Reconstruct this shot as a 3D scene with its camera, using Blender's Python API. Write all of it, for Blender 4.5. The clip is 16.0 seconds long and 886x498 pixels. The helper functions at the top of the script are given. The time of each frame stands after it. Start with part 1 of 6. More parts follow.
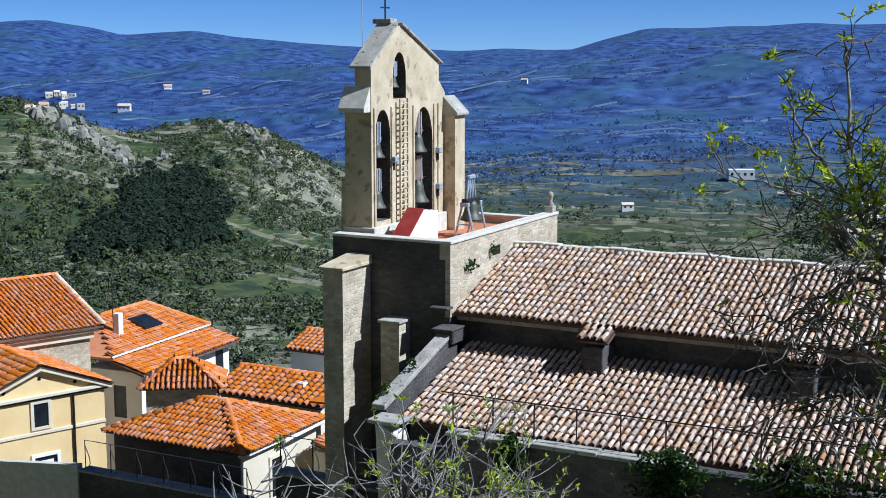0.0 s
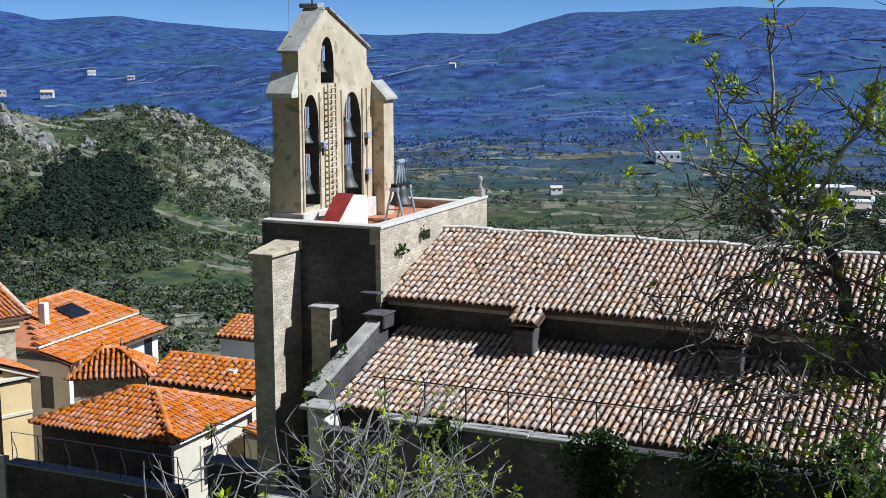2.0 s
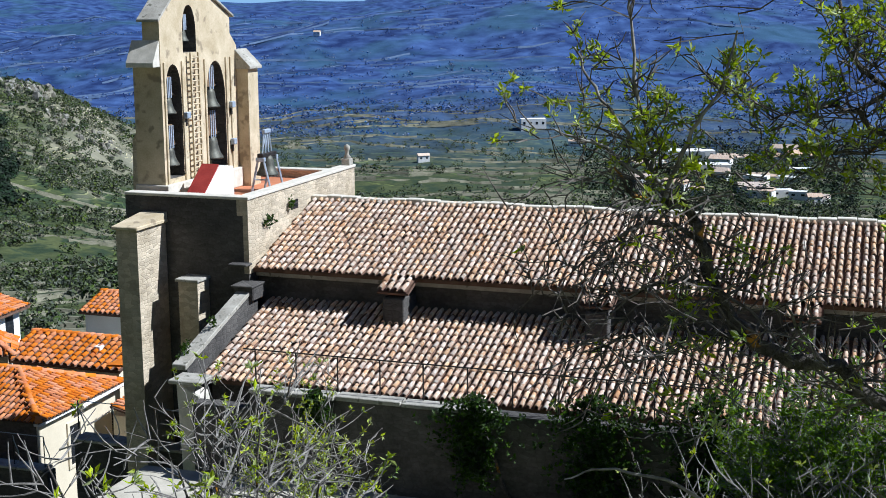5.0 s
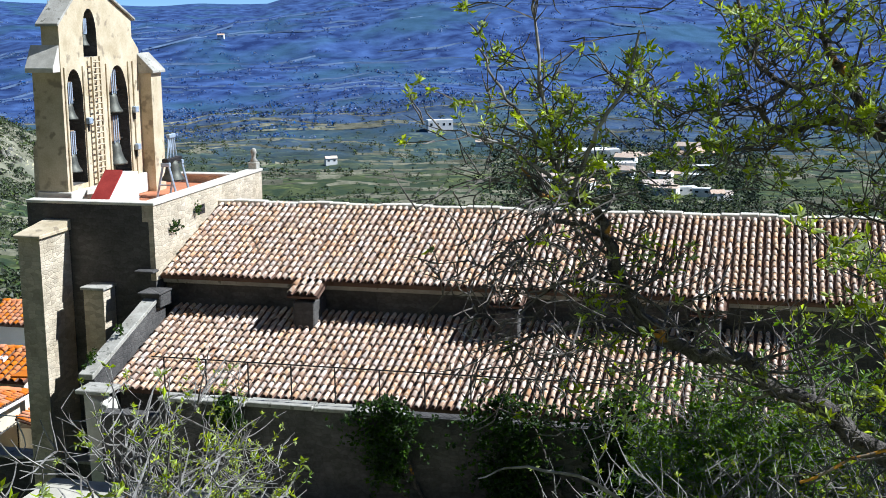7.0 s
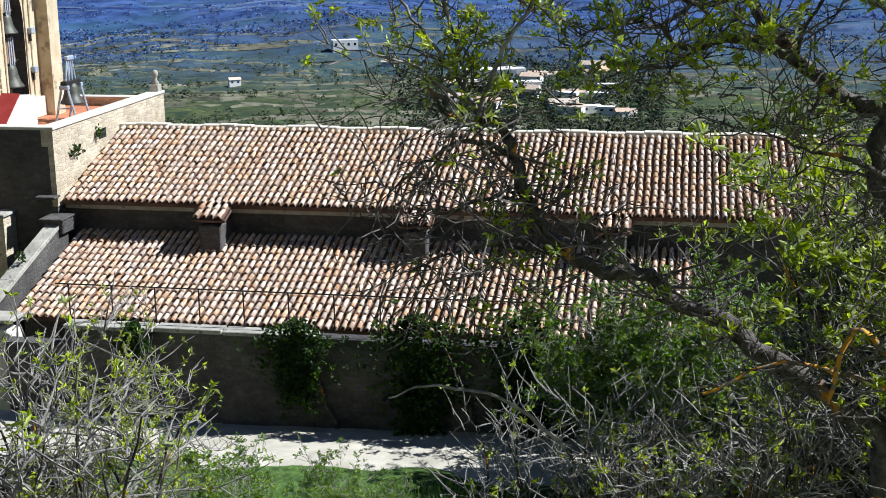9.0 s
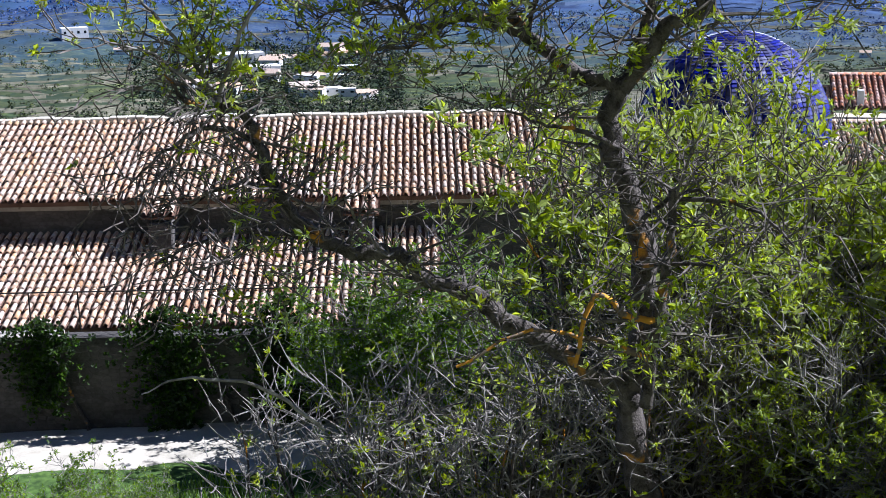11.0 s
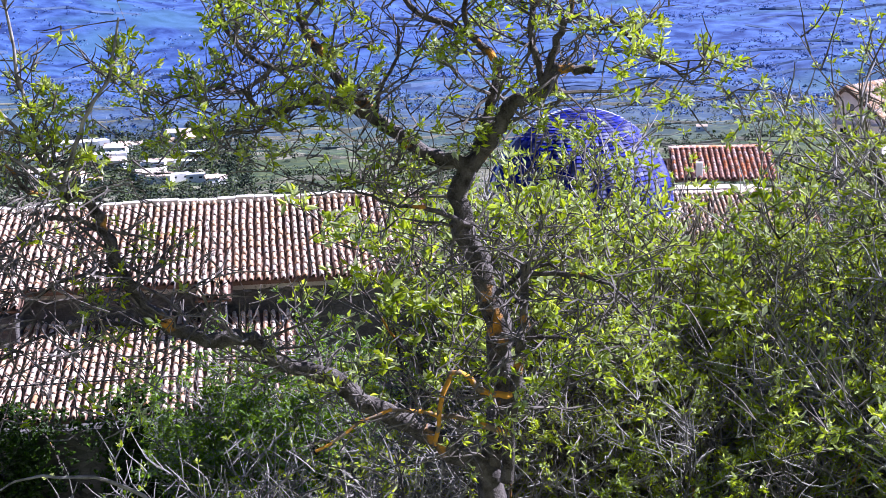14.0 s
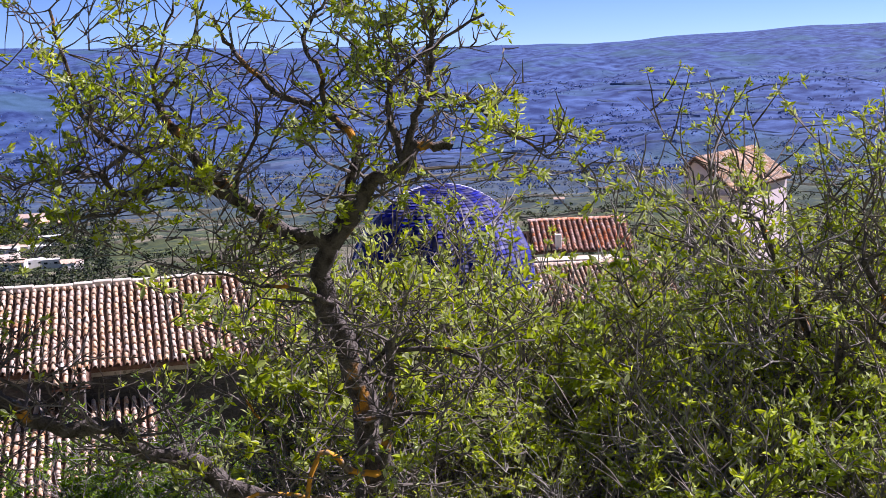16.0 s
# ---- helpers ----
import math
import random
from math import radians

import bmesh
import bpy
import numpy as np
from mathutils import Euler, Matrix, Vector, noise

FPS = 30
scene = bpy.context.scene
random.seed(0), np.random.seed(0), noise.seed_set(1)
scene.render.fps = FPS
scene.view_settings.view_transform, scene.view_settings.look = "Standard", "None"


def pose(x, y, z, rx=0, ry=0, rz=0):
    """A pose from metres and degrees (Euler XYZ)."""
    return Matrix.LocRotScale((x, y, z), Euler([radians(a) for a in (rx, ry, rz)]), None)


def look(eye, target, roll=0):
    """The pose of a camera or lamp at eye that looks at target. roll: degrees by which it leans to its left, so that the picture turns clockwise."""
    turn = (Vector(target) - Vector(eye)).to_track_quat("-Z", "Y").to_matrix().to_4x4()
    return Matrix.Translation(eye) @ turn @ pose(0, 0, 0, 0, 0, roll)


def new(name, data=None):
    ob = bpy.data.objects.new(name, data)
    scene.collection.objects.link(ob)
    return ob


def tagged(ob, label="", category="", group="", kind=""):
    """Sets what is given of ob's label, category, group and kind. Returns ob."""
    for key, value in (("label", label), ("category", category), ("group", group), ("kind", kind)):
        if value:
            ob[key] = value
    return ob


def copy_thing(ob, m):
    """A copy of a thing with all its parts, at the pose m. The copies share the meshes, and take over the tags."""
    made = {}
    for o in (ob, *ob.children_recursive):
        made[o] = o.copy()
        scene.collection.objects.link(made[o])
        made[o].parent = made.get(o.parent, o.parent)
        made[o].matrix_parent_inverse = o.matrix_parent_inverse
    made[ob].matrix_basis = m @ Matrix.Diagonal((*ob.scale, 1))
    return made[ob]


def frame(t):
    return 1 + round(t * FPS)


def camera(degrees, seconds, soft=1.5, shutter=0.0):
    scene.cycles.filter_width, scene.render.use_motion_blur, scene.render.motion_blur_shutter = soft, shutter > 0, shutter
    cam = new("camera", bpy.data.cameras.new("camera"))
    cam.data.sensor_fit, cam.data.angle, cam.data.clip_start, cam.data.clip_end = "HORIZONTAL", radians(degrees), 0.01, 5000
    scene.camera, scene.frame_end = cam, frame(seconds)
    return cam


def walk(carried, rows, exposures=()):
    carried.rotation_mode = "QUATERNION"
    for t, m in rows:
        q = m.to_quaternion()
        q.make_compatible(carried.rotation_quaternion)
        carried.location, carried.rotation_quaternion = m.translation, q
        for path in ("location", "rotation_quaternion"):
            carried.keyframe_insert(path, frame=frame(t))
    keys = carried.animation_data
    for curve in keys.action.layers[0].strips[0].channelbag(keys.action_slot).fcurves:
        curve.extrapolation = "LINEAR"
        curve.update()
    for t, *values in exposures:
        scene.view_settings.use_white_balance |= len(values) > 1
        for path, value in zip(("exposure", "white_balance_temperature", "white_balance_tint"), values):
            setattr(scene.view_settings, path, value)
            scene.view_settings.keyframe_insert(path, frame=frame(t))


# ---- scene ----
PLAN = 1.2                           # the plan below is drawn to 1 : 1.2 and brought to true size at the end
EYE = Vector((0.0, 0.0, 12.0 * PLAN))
cam = camera(37.1, 16.0, soft=0.9)

# seconds, yaw to the left, pitch up, roll
TURNS = [
    (0.0, 27.5, -8.6, 0.0), (0.5, 27.14, -8.64, -0.04), (1.0, 26.44, -8.71, -0.09), (1.5, 25.65, -9.17, -0.10),
    (2.0, 24.43, -9.27, -0.18), (2.5, 23.27, -9.67, -0.25), (3.0, 22.36, -9.95, -0.29), (3.5, 21.45, -10.45, -0.28),
    (6.0, 16.63, -10.57, -0.51), (6.5, 15.51, -10.6, -0.62), (7.0, 14.67, -10.62, -0.68), (7.5, 14.35, -10.63, -0.64),
    (8.0, 13.08, -10.73, -0.71), (8.5, 11.93, -11.32, -0.68), (9.0, 10.62, -14.1, -0.67), (9.5, 6.78, -14.86, -0.69),
    (12.0, -2.75, -15.0, -1.09), (12.5, -3.81, -13.98, -1.16), (13.0, -4.72, -13.21, -1.30), (13.5, -6.08, -12.34, -1.39),
    (14.0, -7.15, -11.64, -1.52), (14.5, -8.52, -10.5, -1.72), (15.0, -10.14, -9.73, -1.84), (15.5, -11.81, -8.87, -2.03),
    (16.0, -13.27, -8.5, -2.16)]


def heading(yaw, pitch):
    y, p = radians(yaw), radians(pitch)
    return Vector((-math.sin(y) * math.cos(p), math.cos(y) * math.cos(p), math.sin(p)))


walk(cam, [(t, look(EYE, EYE + heading(y, p), r)) for t, y, p, r in TURNS],
     exposures=[(0.0, 0.45, 4950, 8), (3.5, 0.4, 5200, 9), (7.0, 0.85, 5200, 7), (9.5, 0.8, 5400, 9), (12.5, 1.58, 4950, 27), (14.5, 1.72, 5250, 30), (16.0, 1.12, 5700, 33)])

# ---- world, sun ----
SUN_EL, SUN_AZ = radians(45), radians(12)      # azimuth from +x towards +y
to_sun = Vector((math.cos(SUN_EL) * math.cos(SUN_AZ), math.cos(SUN_EL) * math.sin(SUN_AZ), math.sin(SUN_EL)))
world = bpy.data.worlds.new("sky")
scene.world = world
world.use_nodes = True
wn = world.node_tree
sky = wn.nodes.new("ShaderNodeTexSky")
sky.sky_type = "NISHITA"
sky.sun_disc = False
sky.sun_elevation = SUN_EL
sky.sun_rotation = math.pi / 2 - SUN_AZ
sky.altitude, sky.air_density, sky.dust_density, sky.ozone_density = 300, 0.35, 0.0, 6.0
wn.nodes["Background"].inputs["Strength"].default_value = 0.058
wn.links.new(sky.outputs[0], wn.nodes["Background"].inputs["Color"])
sun = new("sun", bpy.data.lights.new("sun", "SUN"))
sun.data.energy, sun.data.angle, sun.data.color = 5.0, radians(0.5), (1.0, 0.93, 0.82)
sun.matrix_world = look(to_sun * 50, (0, 0, 0))


# ---- materials ----
def mat(name, c1, c2, scale=3.0, rough=0.85, bump=0.3, fine=25.0, spots=None, spot_scale=6.0, spot_at=0.62, rand=0.0,
        metallic=0.0, spec=0.3, bump_dist=0.02):
    """Two-scale mottled surface in object-world metres; spots: a third colour in patches; rand: per-piece change of value."""
    m = bpy.data.materials.new(name)
    m.use_nodes = True
    t = m.node_tree
    N, L = t.nodes, t.links
    b = N["Principled BSDF"]
    geo = N.new("ShaderNodeNewGeometry")
    n1 = N.new("ShaderNodeTexNoise"); n1.inputs["Scale"].default_value = scale; n1.inputs["Detail"].default_value = 6
    n2 = N.new("ShaderNodeTexNoise"); n2.inputs["Scale"].default_value = fine; n2.inputs["Detail"].default_value = 4
    for n in (n1, n2):
        L.new(geo.outputs["Position"], n.inputs["Vector"])
    mixf = N.new("ShaderNodeMath"); mixf.operation = "MULTIPLY_ADD"
    L.new(n2.outputs[0], mixf.inputs[0]); mixf.inputs[1].default_value = 0.45
    L.new(n1.outputs[0], mixf.inputs[2])
    ramp = N.new("ShaderNodeValToRGB")
    ramp.color_ramp.elements[0].position, ramp.color_ramp.elements[1].position = 0.5, 0.95
    ramp.color_ramp.elements[0].color, ramp.color_ramp.elements[1].color = (*c1, 1), (*c2, 1)
    L.new(mixf.outputs[0], ramp.inputs[0])
    col = ramp.outputs[0]
    if spots:
        n3 = N.new("ShaderNodeTexNoise"); n3.inputs["Scale"].default_value = spot_scale; n3.inputs["Detail"].default_value = 3
        L.new(geo.outputs["Position"], n3.inputs["Vector"])
        r3 = N.new("ShaderNodeValToRGB")
        r3.color_ramp.elements[0].position, r3.color_ramp.elements[1].position = spot_at, spot_at + 0.08
        L.new(n3.outputs[0], r3.inputs[0])
        mx = N.new("ShaderNodeMixRGB"); mx.inputs[2].default_value = (*spots, 1)
        L.new(r3.outputs[0], mx.inputs[0]); L.new(col, mx.inputs[1])
        col = mx.outputs[0]
    if rand:
        oi = N.new("ShaderNodeObjectInfo")
        ad = N.new("ShaderNodeMath"); ad.operation = "ADD"
        L.new(oi.outputs["Random"], ad.inputs[0]); L.new(geo.outputs["Random Per Island"], ad.inputs[1])
        fr = N.new("ShaderNodeMath"); fr.operation = "FRACT"; L.new(ad.outputs[0], fr.inputs[0])
        mr = N.new("ShaderNodeMapRange"); mr.inputs[3].default_value, mr.inputs[4].default_value = 1 - rand, 1 + rand
        L.new(fr.outputs[0], mr.inputs[0])
        hs = N.new("ShaderNodeHueSaturation"); L.new(col, hs.inputs["Color"]); L.new(mr.outputs[0], hs.inputs["Value"])
        m2 = N.new("ShaderNodeMath"); m2.operation = "MULTIPLY_ADD"; L.new(fr.outputs[0], m2.inputs[0])
        m2.inputs[1].default_value, m2.inputs[2].default_value = 7.31, 0.17
        f2 = N.new("ShaderNodeMath"); f2.operation = "FRACT"; L.new(m2.outputs[0], f2.inputs[0])
        mr2 = N.new("ShaderNodeMapRange"); mr2.inputs[3].default_value, mr2.inputs[4].default_value = 1 - rand * 1.6, 1 + rand * 1.2
        L.new(f2.outputs[0], mr2.inputs[0]); L.new(mr2.outputs[0], hs.inputs["Saturation"])
        col = hs.outputs[0]
    L.new(col, b.inputs["Base Color"])
    b.inputs["Roughness"].default_value, b.inputs["Metallic"].default_value = rough, metallic
    b.inputs["Specular IOR Level"].default_value = spec
    if bump:
        bp = N.new("ShaderNodeBump"); bp.inputs["Strength"].default_value, bp.inputs["Distance"].default_value = bump, bump_dist
        L.new(mixf.outputs[0], bp.inputs["Height"]); L.new(bp.outputs[0], b.inputs["Normal"])
    return m


def masonry(name, c1, c2, bw=0.25, bh=0.12, bump=0.4):
    """Rubble in rough courses for walls that stay far off: flattened cells, each of its own tone, with sunk joints."""
    m = mat(name, c1, c2, 0.9, 0.92, 0.4, 12.0, bump_dist=0.03)
    t = m.node_tree
    N, L = t.nodes, t.links
    b = N["Principled BSDF"]
    geo = N.new("ShaderNodeNewGeometry")
    sep = N.new("ShaderNodeSeparateXYZ"); L.new(geo.outputs["Position"], sep.inputs[0])
    sm = N.new("ShaderNodeMath"); sm.operation = "ADD"; L.new(sep.outputs[0], sm.inputs[0]); L.new(sep.outputs[1], sm.inputs[1])
    sx = N.new("ShaderNodeMath"); sx.operation = "DIVIDE"; L.new(sm.outputs[0], sx.inputs[0]); sx.inputs[1].default_value = bw
    sz = N.new("ShaderNodeMath"); sz.operation = "DIVIDE"; L.new(sep.outputs[2], sz.inputs[0]); sz.inputs[1].default_value = bh
    com = N.new("ShaderNodeCombineXYZ"); L.new(sx.outputs[0], com.inputs[0]); L.new(sz.outputs[0], com.inputs[1])
    vo = N.new("ShaderNodeTexVoronoi"); vo.voronoi_dimensions = "2D"; vo.inputs["Scale"].default_value = 1.0; vo.inputs["Randomness"].default_value = 0.75
    ve = N.new("ShaderNodeTexVoronoi"); ve.voronoi_dimensions = "2D"; ve.feature = "DISTANCE_TO_EDGE"; ve.inputs["Scale"].default_value = 1.0; ve.inputs["Randomness"].default_value = 0.75
    L.new(com.outputs[0], vo.inputs["Vector"]); L.new(com.outputs[0], ve.inputs["Vector"])
    cs = N.new("ShaderNodeSeparateColor"); L.new(vo.outputs["Color"], cs.inputs[0])
    mr = N.new("ShaderNodeMapRange"); mr.inputs[3].default_value, mr.inputs[4].default_value = 0.8, 1.16; L.new(cs.outputs[0], mr.inputs[0])
    base = b.inputs["Base Color"].links[0].from_socket
    hs = N.new("ShaderNodeHueSaturation"); L.new(base, hs.inputs["Color"]); L.new(mr.outputs[0], hs.inputs["Value"])
    jr = N.new("ShaderNodeMapRange"); jr.inputs[1].default_value, jr.inputs[2].default_value = 0.0, 0.07; jr.inputs[3].default_value, jr.inputs[4].default_value = 0.45, 0.0
    L.new(ve.outputs["Distance"], jr.inputs[0])
    mx = N.new("ShaderNodeMixRGB"); mx.inputs[2].default_value = (c1[0] * 0.9, c1[1] * 0.9, c1[2] * 0.9, 1)
    L.new(jr.outputs[0], mx.inputs[0]); L.new(hs.outputs[0], mx.inputs[1]); L.new(mx.outputs[0], b.inputs["Base Color"])
    old = b.inputs["Normal"].links[0].from_node
    cl = N.new("ShaderNodeMapRange"); cl.inputs[1].default_value, cl.inputs[2].default_value = 0.0, 0.16; L.new(ve.outputs["Distance"], cl.inputs[0])
    bp = N.new("ShaderNodeBump"); bp.inputs["Strength"].default_value, bp.inputs["Distance"].default_value = bump, 0.03
    L.new(cl.outputs[0], bp.inputs["Height"]); L.new(old.outputs[0], bp.inputs["Normal"]); L.new(bp.outputs[0], b.inputs["Normal"])
    return m


M_TILE = mat("weathered_tile", (0.46, 0.27, 0.165), (0.66, 0.49, 0.35), 2.2, 0.9, 0.4, 30, (0.64, 0.56, 0.45), 9.0, 0.52, 0.22)
M_TILE_NEW = mat("orange_tile", (0.47, 0.125, 0.02), (0.63, 0.22, 0.042), 2.0, 0.9, 0.3, 30, (0.42, 0.19, 0.075), 5.0, 0.66, 0.12)
# same clay as the covers, with the gaps' shade darkened into the colour
M_CHANNEL_SHADE = mat("shaded_channel_tile", (0.09, 0.05, 0.034), (0.19, 0.115, 0.08), 3.0, 0.95, 0.3)
M_MORTAR = mat("lime_mortar", (0.5, 0.46, 0.38), (0.68, 0.63, 0.54), 4.0, 0.95, 0.4)
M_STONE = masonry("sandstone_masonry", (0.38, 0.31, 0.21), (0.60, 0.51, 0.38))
M_ASHLAR = mat("honey_ashlar", (0.42, 0.335, 0.205), (0.62, 0.52, 0.36), 1.6, 0.9, 0.35, 20, (0.30, 0.24, 0.16), 2.5, 0.6)
M_GREY = mat("grey_stone", (0.26, 0.24, 0.20), (0.46, 0.43, 0.37), 2.5, 0.92, 0.5, 18, (0.16, 0.15, 0.12), 5.0, 0.6)
# rubble with the shade of the sunless walls darkened into its colour
M_RUBBLE_SHADE = masonry("shade_darkened_rubble", (0.05, 0.046, 0.043), (0.12, 0.11, 0.10), 0.24, 0.11)
M_YELLOW = mat("yellow_render", (0.66, 0.47, 0.21), (0.74, 0.56, 0.28), 0.8, 0.92, 0.15, 12)
M_WHITE = mat("white_render", (0.72, 0.70, 0.66), (0.82, 0.80, 0.77), 1.0, 0.9, 0.15, 12)
M_CREAM = mat("cream_render", (0.60, 0.52, 0.38), (0.70, 0.62, 0.47), 1.0, 0.92, 0.2, 12)
M_TERRACOTTA = mat("terracotta_floor", (0.42, 0.15, 0.07), (0.52, 0.22, 0.11), 3.0, 0.85, 0.2)
M_GLASS = mat("dark_window_glass", (0.01, 0.012, 0.016), (0.02, 0.024, 0.03), 2.0, 0.08, 0.0, spec=0.5)
M_IRON = mat("dark_iron", (0.03, 0.028, 0.026), (0.06, 0.05, 0.045), 8.0, 0.6, 0.2, metallic=0.7)
M_BRONZE = mat("bell_bronze", (0.06, 0.062, 0.052), (0.13, 0.125, 0.10), 6.0, 0.55, 0.15, metallic=0.5)
M_WOOD = mat("weathered_wood", (0.16, 0.10, 0.06), (0.28, 0.19, 0.11), 6.0, 0.85, 0.4, 40)
M_BARK = mat("almond_bark", (0.018, 0.014, 0.012), (0.15, 0.13, 0.115), 9.0, 0.95, 1.0, 60, (0.52, 0.24, 0.015), 3.2, 0.61, bump_dist=0.04)
M_TWIG = mat("grey_twig", (0.09, 0.08, 0.07), (0.36, 0.335, 0.305), 7.0, 0.9, 0.2)
M_MAUVE = mat("mauve_render", (0.52, 0.44, 0.45), (0.62, 0.54, 0.54), 1.0, 0.92, 0.15, 12)
M_TWIG_DARK = mat("dark_twig", (0.03, 0.025, 0.02), (0.22, 0.19, 0.165), 7.0, 0.9, 0.2)


# ---- builders ----
def part(name, bm, material, parent=None, label="", bevel=0.0):
    """Links a bmesh as one mesh object, under a thing or part if given."""
    if bevel:
        bmesh.ops.bevel(bm, geom=list(bm.edges), offset=bevel, segments=1, affect="EDGES", clamp_overlap=True)
    me = bpy.data.meshes.new(name)
    bm.to_mesh(me)
    bm.free()
    if material:
        me.materials.append(material)
    ob = new(name, me)
    if parent:
        ob.parent = parent
    if label:
        ob["label"] = label
    return ob


def mesh_part(name, verts, faces, material, parent=None, label="", smooth=False):
    me = bpy.data.meshes.new(name)
    me.from_pydata(verts, [], faces)
    me.materials.append(material)
    if smooth:
        me.polygons.foreach_set("use_smooth", [True] * len(me.polygons))
    me.update()
    ob = new(name, me)
    if parent:
        ob.parent = parent
    if label:
        ob["label"] = label
    return ob


def thing(name, label, category, group="", kind=""):
    return tagged(new(name), label, category, group, kind)


def add_box(bm, x0, x1, y0, y1, z0, z1):
    vs = [bm.verts.new((x, y, z)) for z in (z0, z1) for x, y in ((x0, y0), (x1, y0), (x1, y1), (x0, y1))]
    for f in ((0, 3, 2, 1), (4, 5, 6, 7), (0, 1, 5, 4), (1, 2, 6, 5), (2, 3, 7, 6), (3, 0, 4, 7)):
        bm.faces.new([vs[i] for i in f])
    return vs


def box(x0, x1, y0, y1, z0, z1):
    bm = bmesh.new()
    add_box(bm, x0, x1, y0, y1, z0, z1)
    return bm


def prism(points, offset):
    """A slab: a flat polygon of points, swept by offset."""
    bm = bmesh.new()
    a = [bm.verts.new(p) for p in points]
    b = [bm.verts.new(Vector(p) + Vector(offset)) for p in points]
    n = len(points)
    bm.faces.new(a)
    bm.faces.new(b[::-1])
    for i in range(n):
        bm.faces.new((a[i], b[i], b[(i + 1) % n], a[(i + 1) % n]))
    bmesh.ops.recalc_face_normals(bm, faces=bm.faces)
    return bm


def add_tube(bm, p, q, r0, r1, n=6):
    p, q = Vector(p), Vector(q)
    d = (q - p).normalized()
    u = d.orthogonal().normalized()
    v = d.cross(u)
    rings = []
    for c, r in ((p, r0), (q, r1)):
        rings.append([bm.verts.new(c + (u * math.cos(a) + v * math.sin(a)) * r) for a in (2 * math.pi * i / n for i in range(n))])
    for i in range(n):
        j = (i + 1) % n
        bm.faces.new((rings[0][i], rings[0][j], rings[1][j], rings[1][i]))
    bm.faces.new(rings[0][::-1])
    bm.faces.new(rings[1])


def tube(p, q, r0, r1=None, n=6):
    bm = bmesh.new()
    add_tube(bm, p, q, r0, r0 if r1 is None else r1, n)
    return bm


def lathe(profile, n=20):
    bm = bmesh.new()
    rings = [[bm.verts.new((r * math.cos(2 * math.pi * i / n), r * math.sin(2 * math.pi * i / n), z)) for i in range(n)] for r, z in profile]
    for a, b in zip(rings, rings[1:]):
        for i in range(n):
            j = (i + 1) % n
            bm.faces.new((a[i], a[j], b[j], b[i]))
    for f in bm.faces:
        f.smooth = True
    return bm


# a barrel tile lying down the slope: the lower end wider; u across, v down, w up
TILE_ARC = [(math.cos(a), math.sin(a)) for a in (math.pi * k / 5 for k in range(6))]


def tile_shape(col, row):
    """Vertices (u, v, w) and faces of one cover tile for that column and row spacing."""
    vs, fs = [], []
    r_up, r_low = col * 0.26, col * 0.33
    for v, r, lift in ((-0.03, r_up, 0.0), (row * 1.05, r_low, 0.035)):
        for c, s in TILE_ARC:
            vs.append((c * r, v, lift + s * r * 1.12))
    for c, s in TILE_ARC:
        vs.append((c * (r_low - 0.016), row * 1.05, 0.035 + s * (r_low - 0.016) * 1.12 - 0.008))
    for k in range(5):
        fs.append((k, k + 1, 7 + k, 6 + k))
        fs.append((6 + k, 7 + k, 13 + k, 12 + k))
    return vs, fs


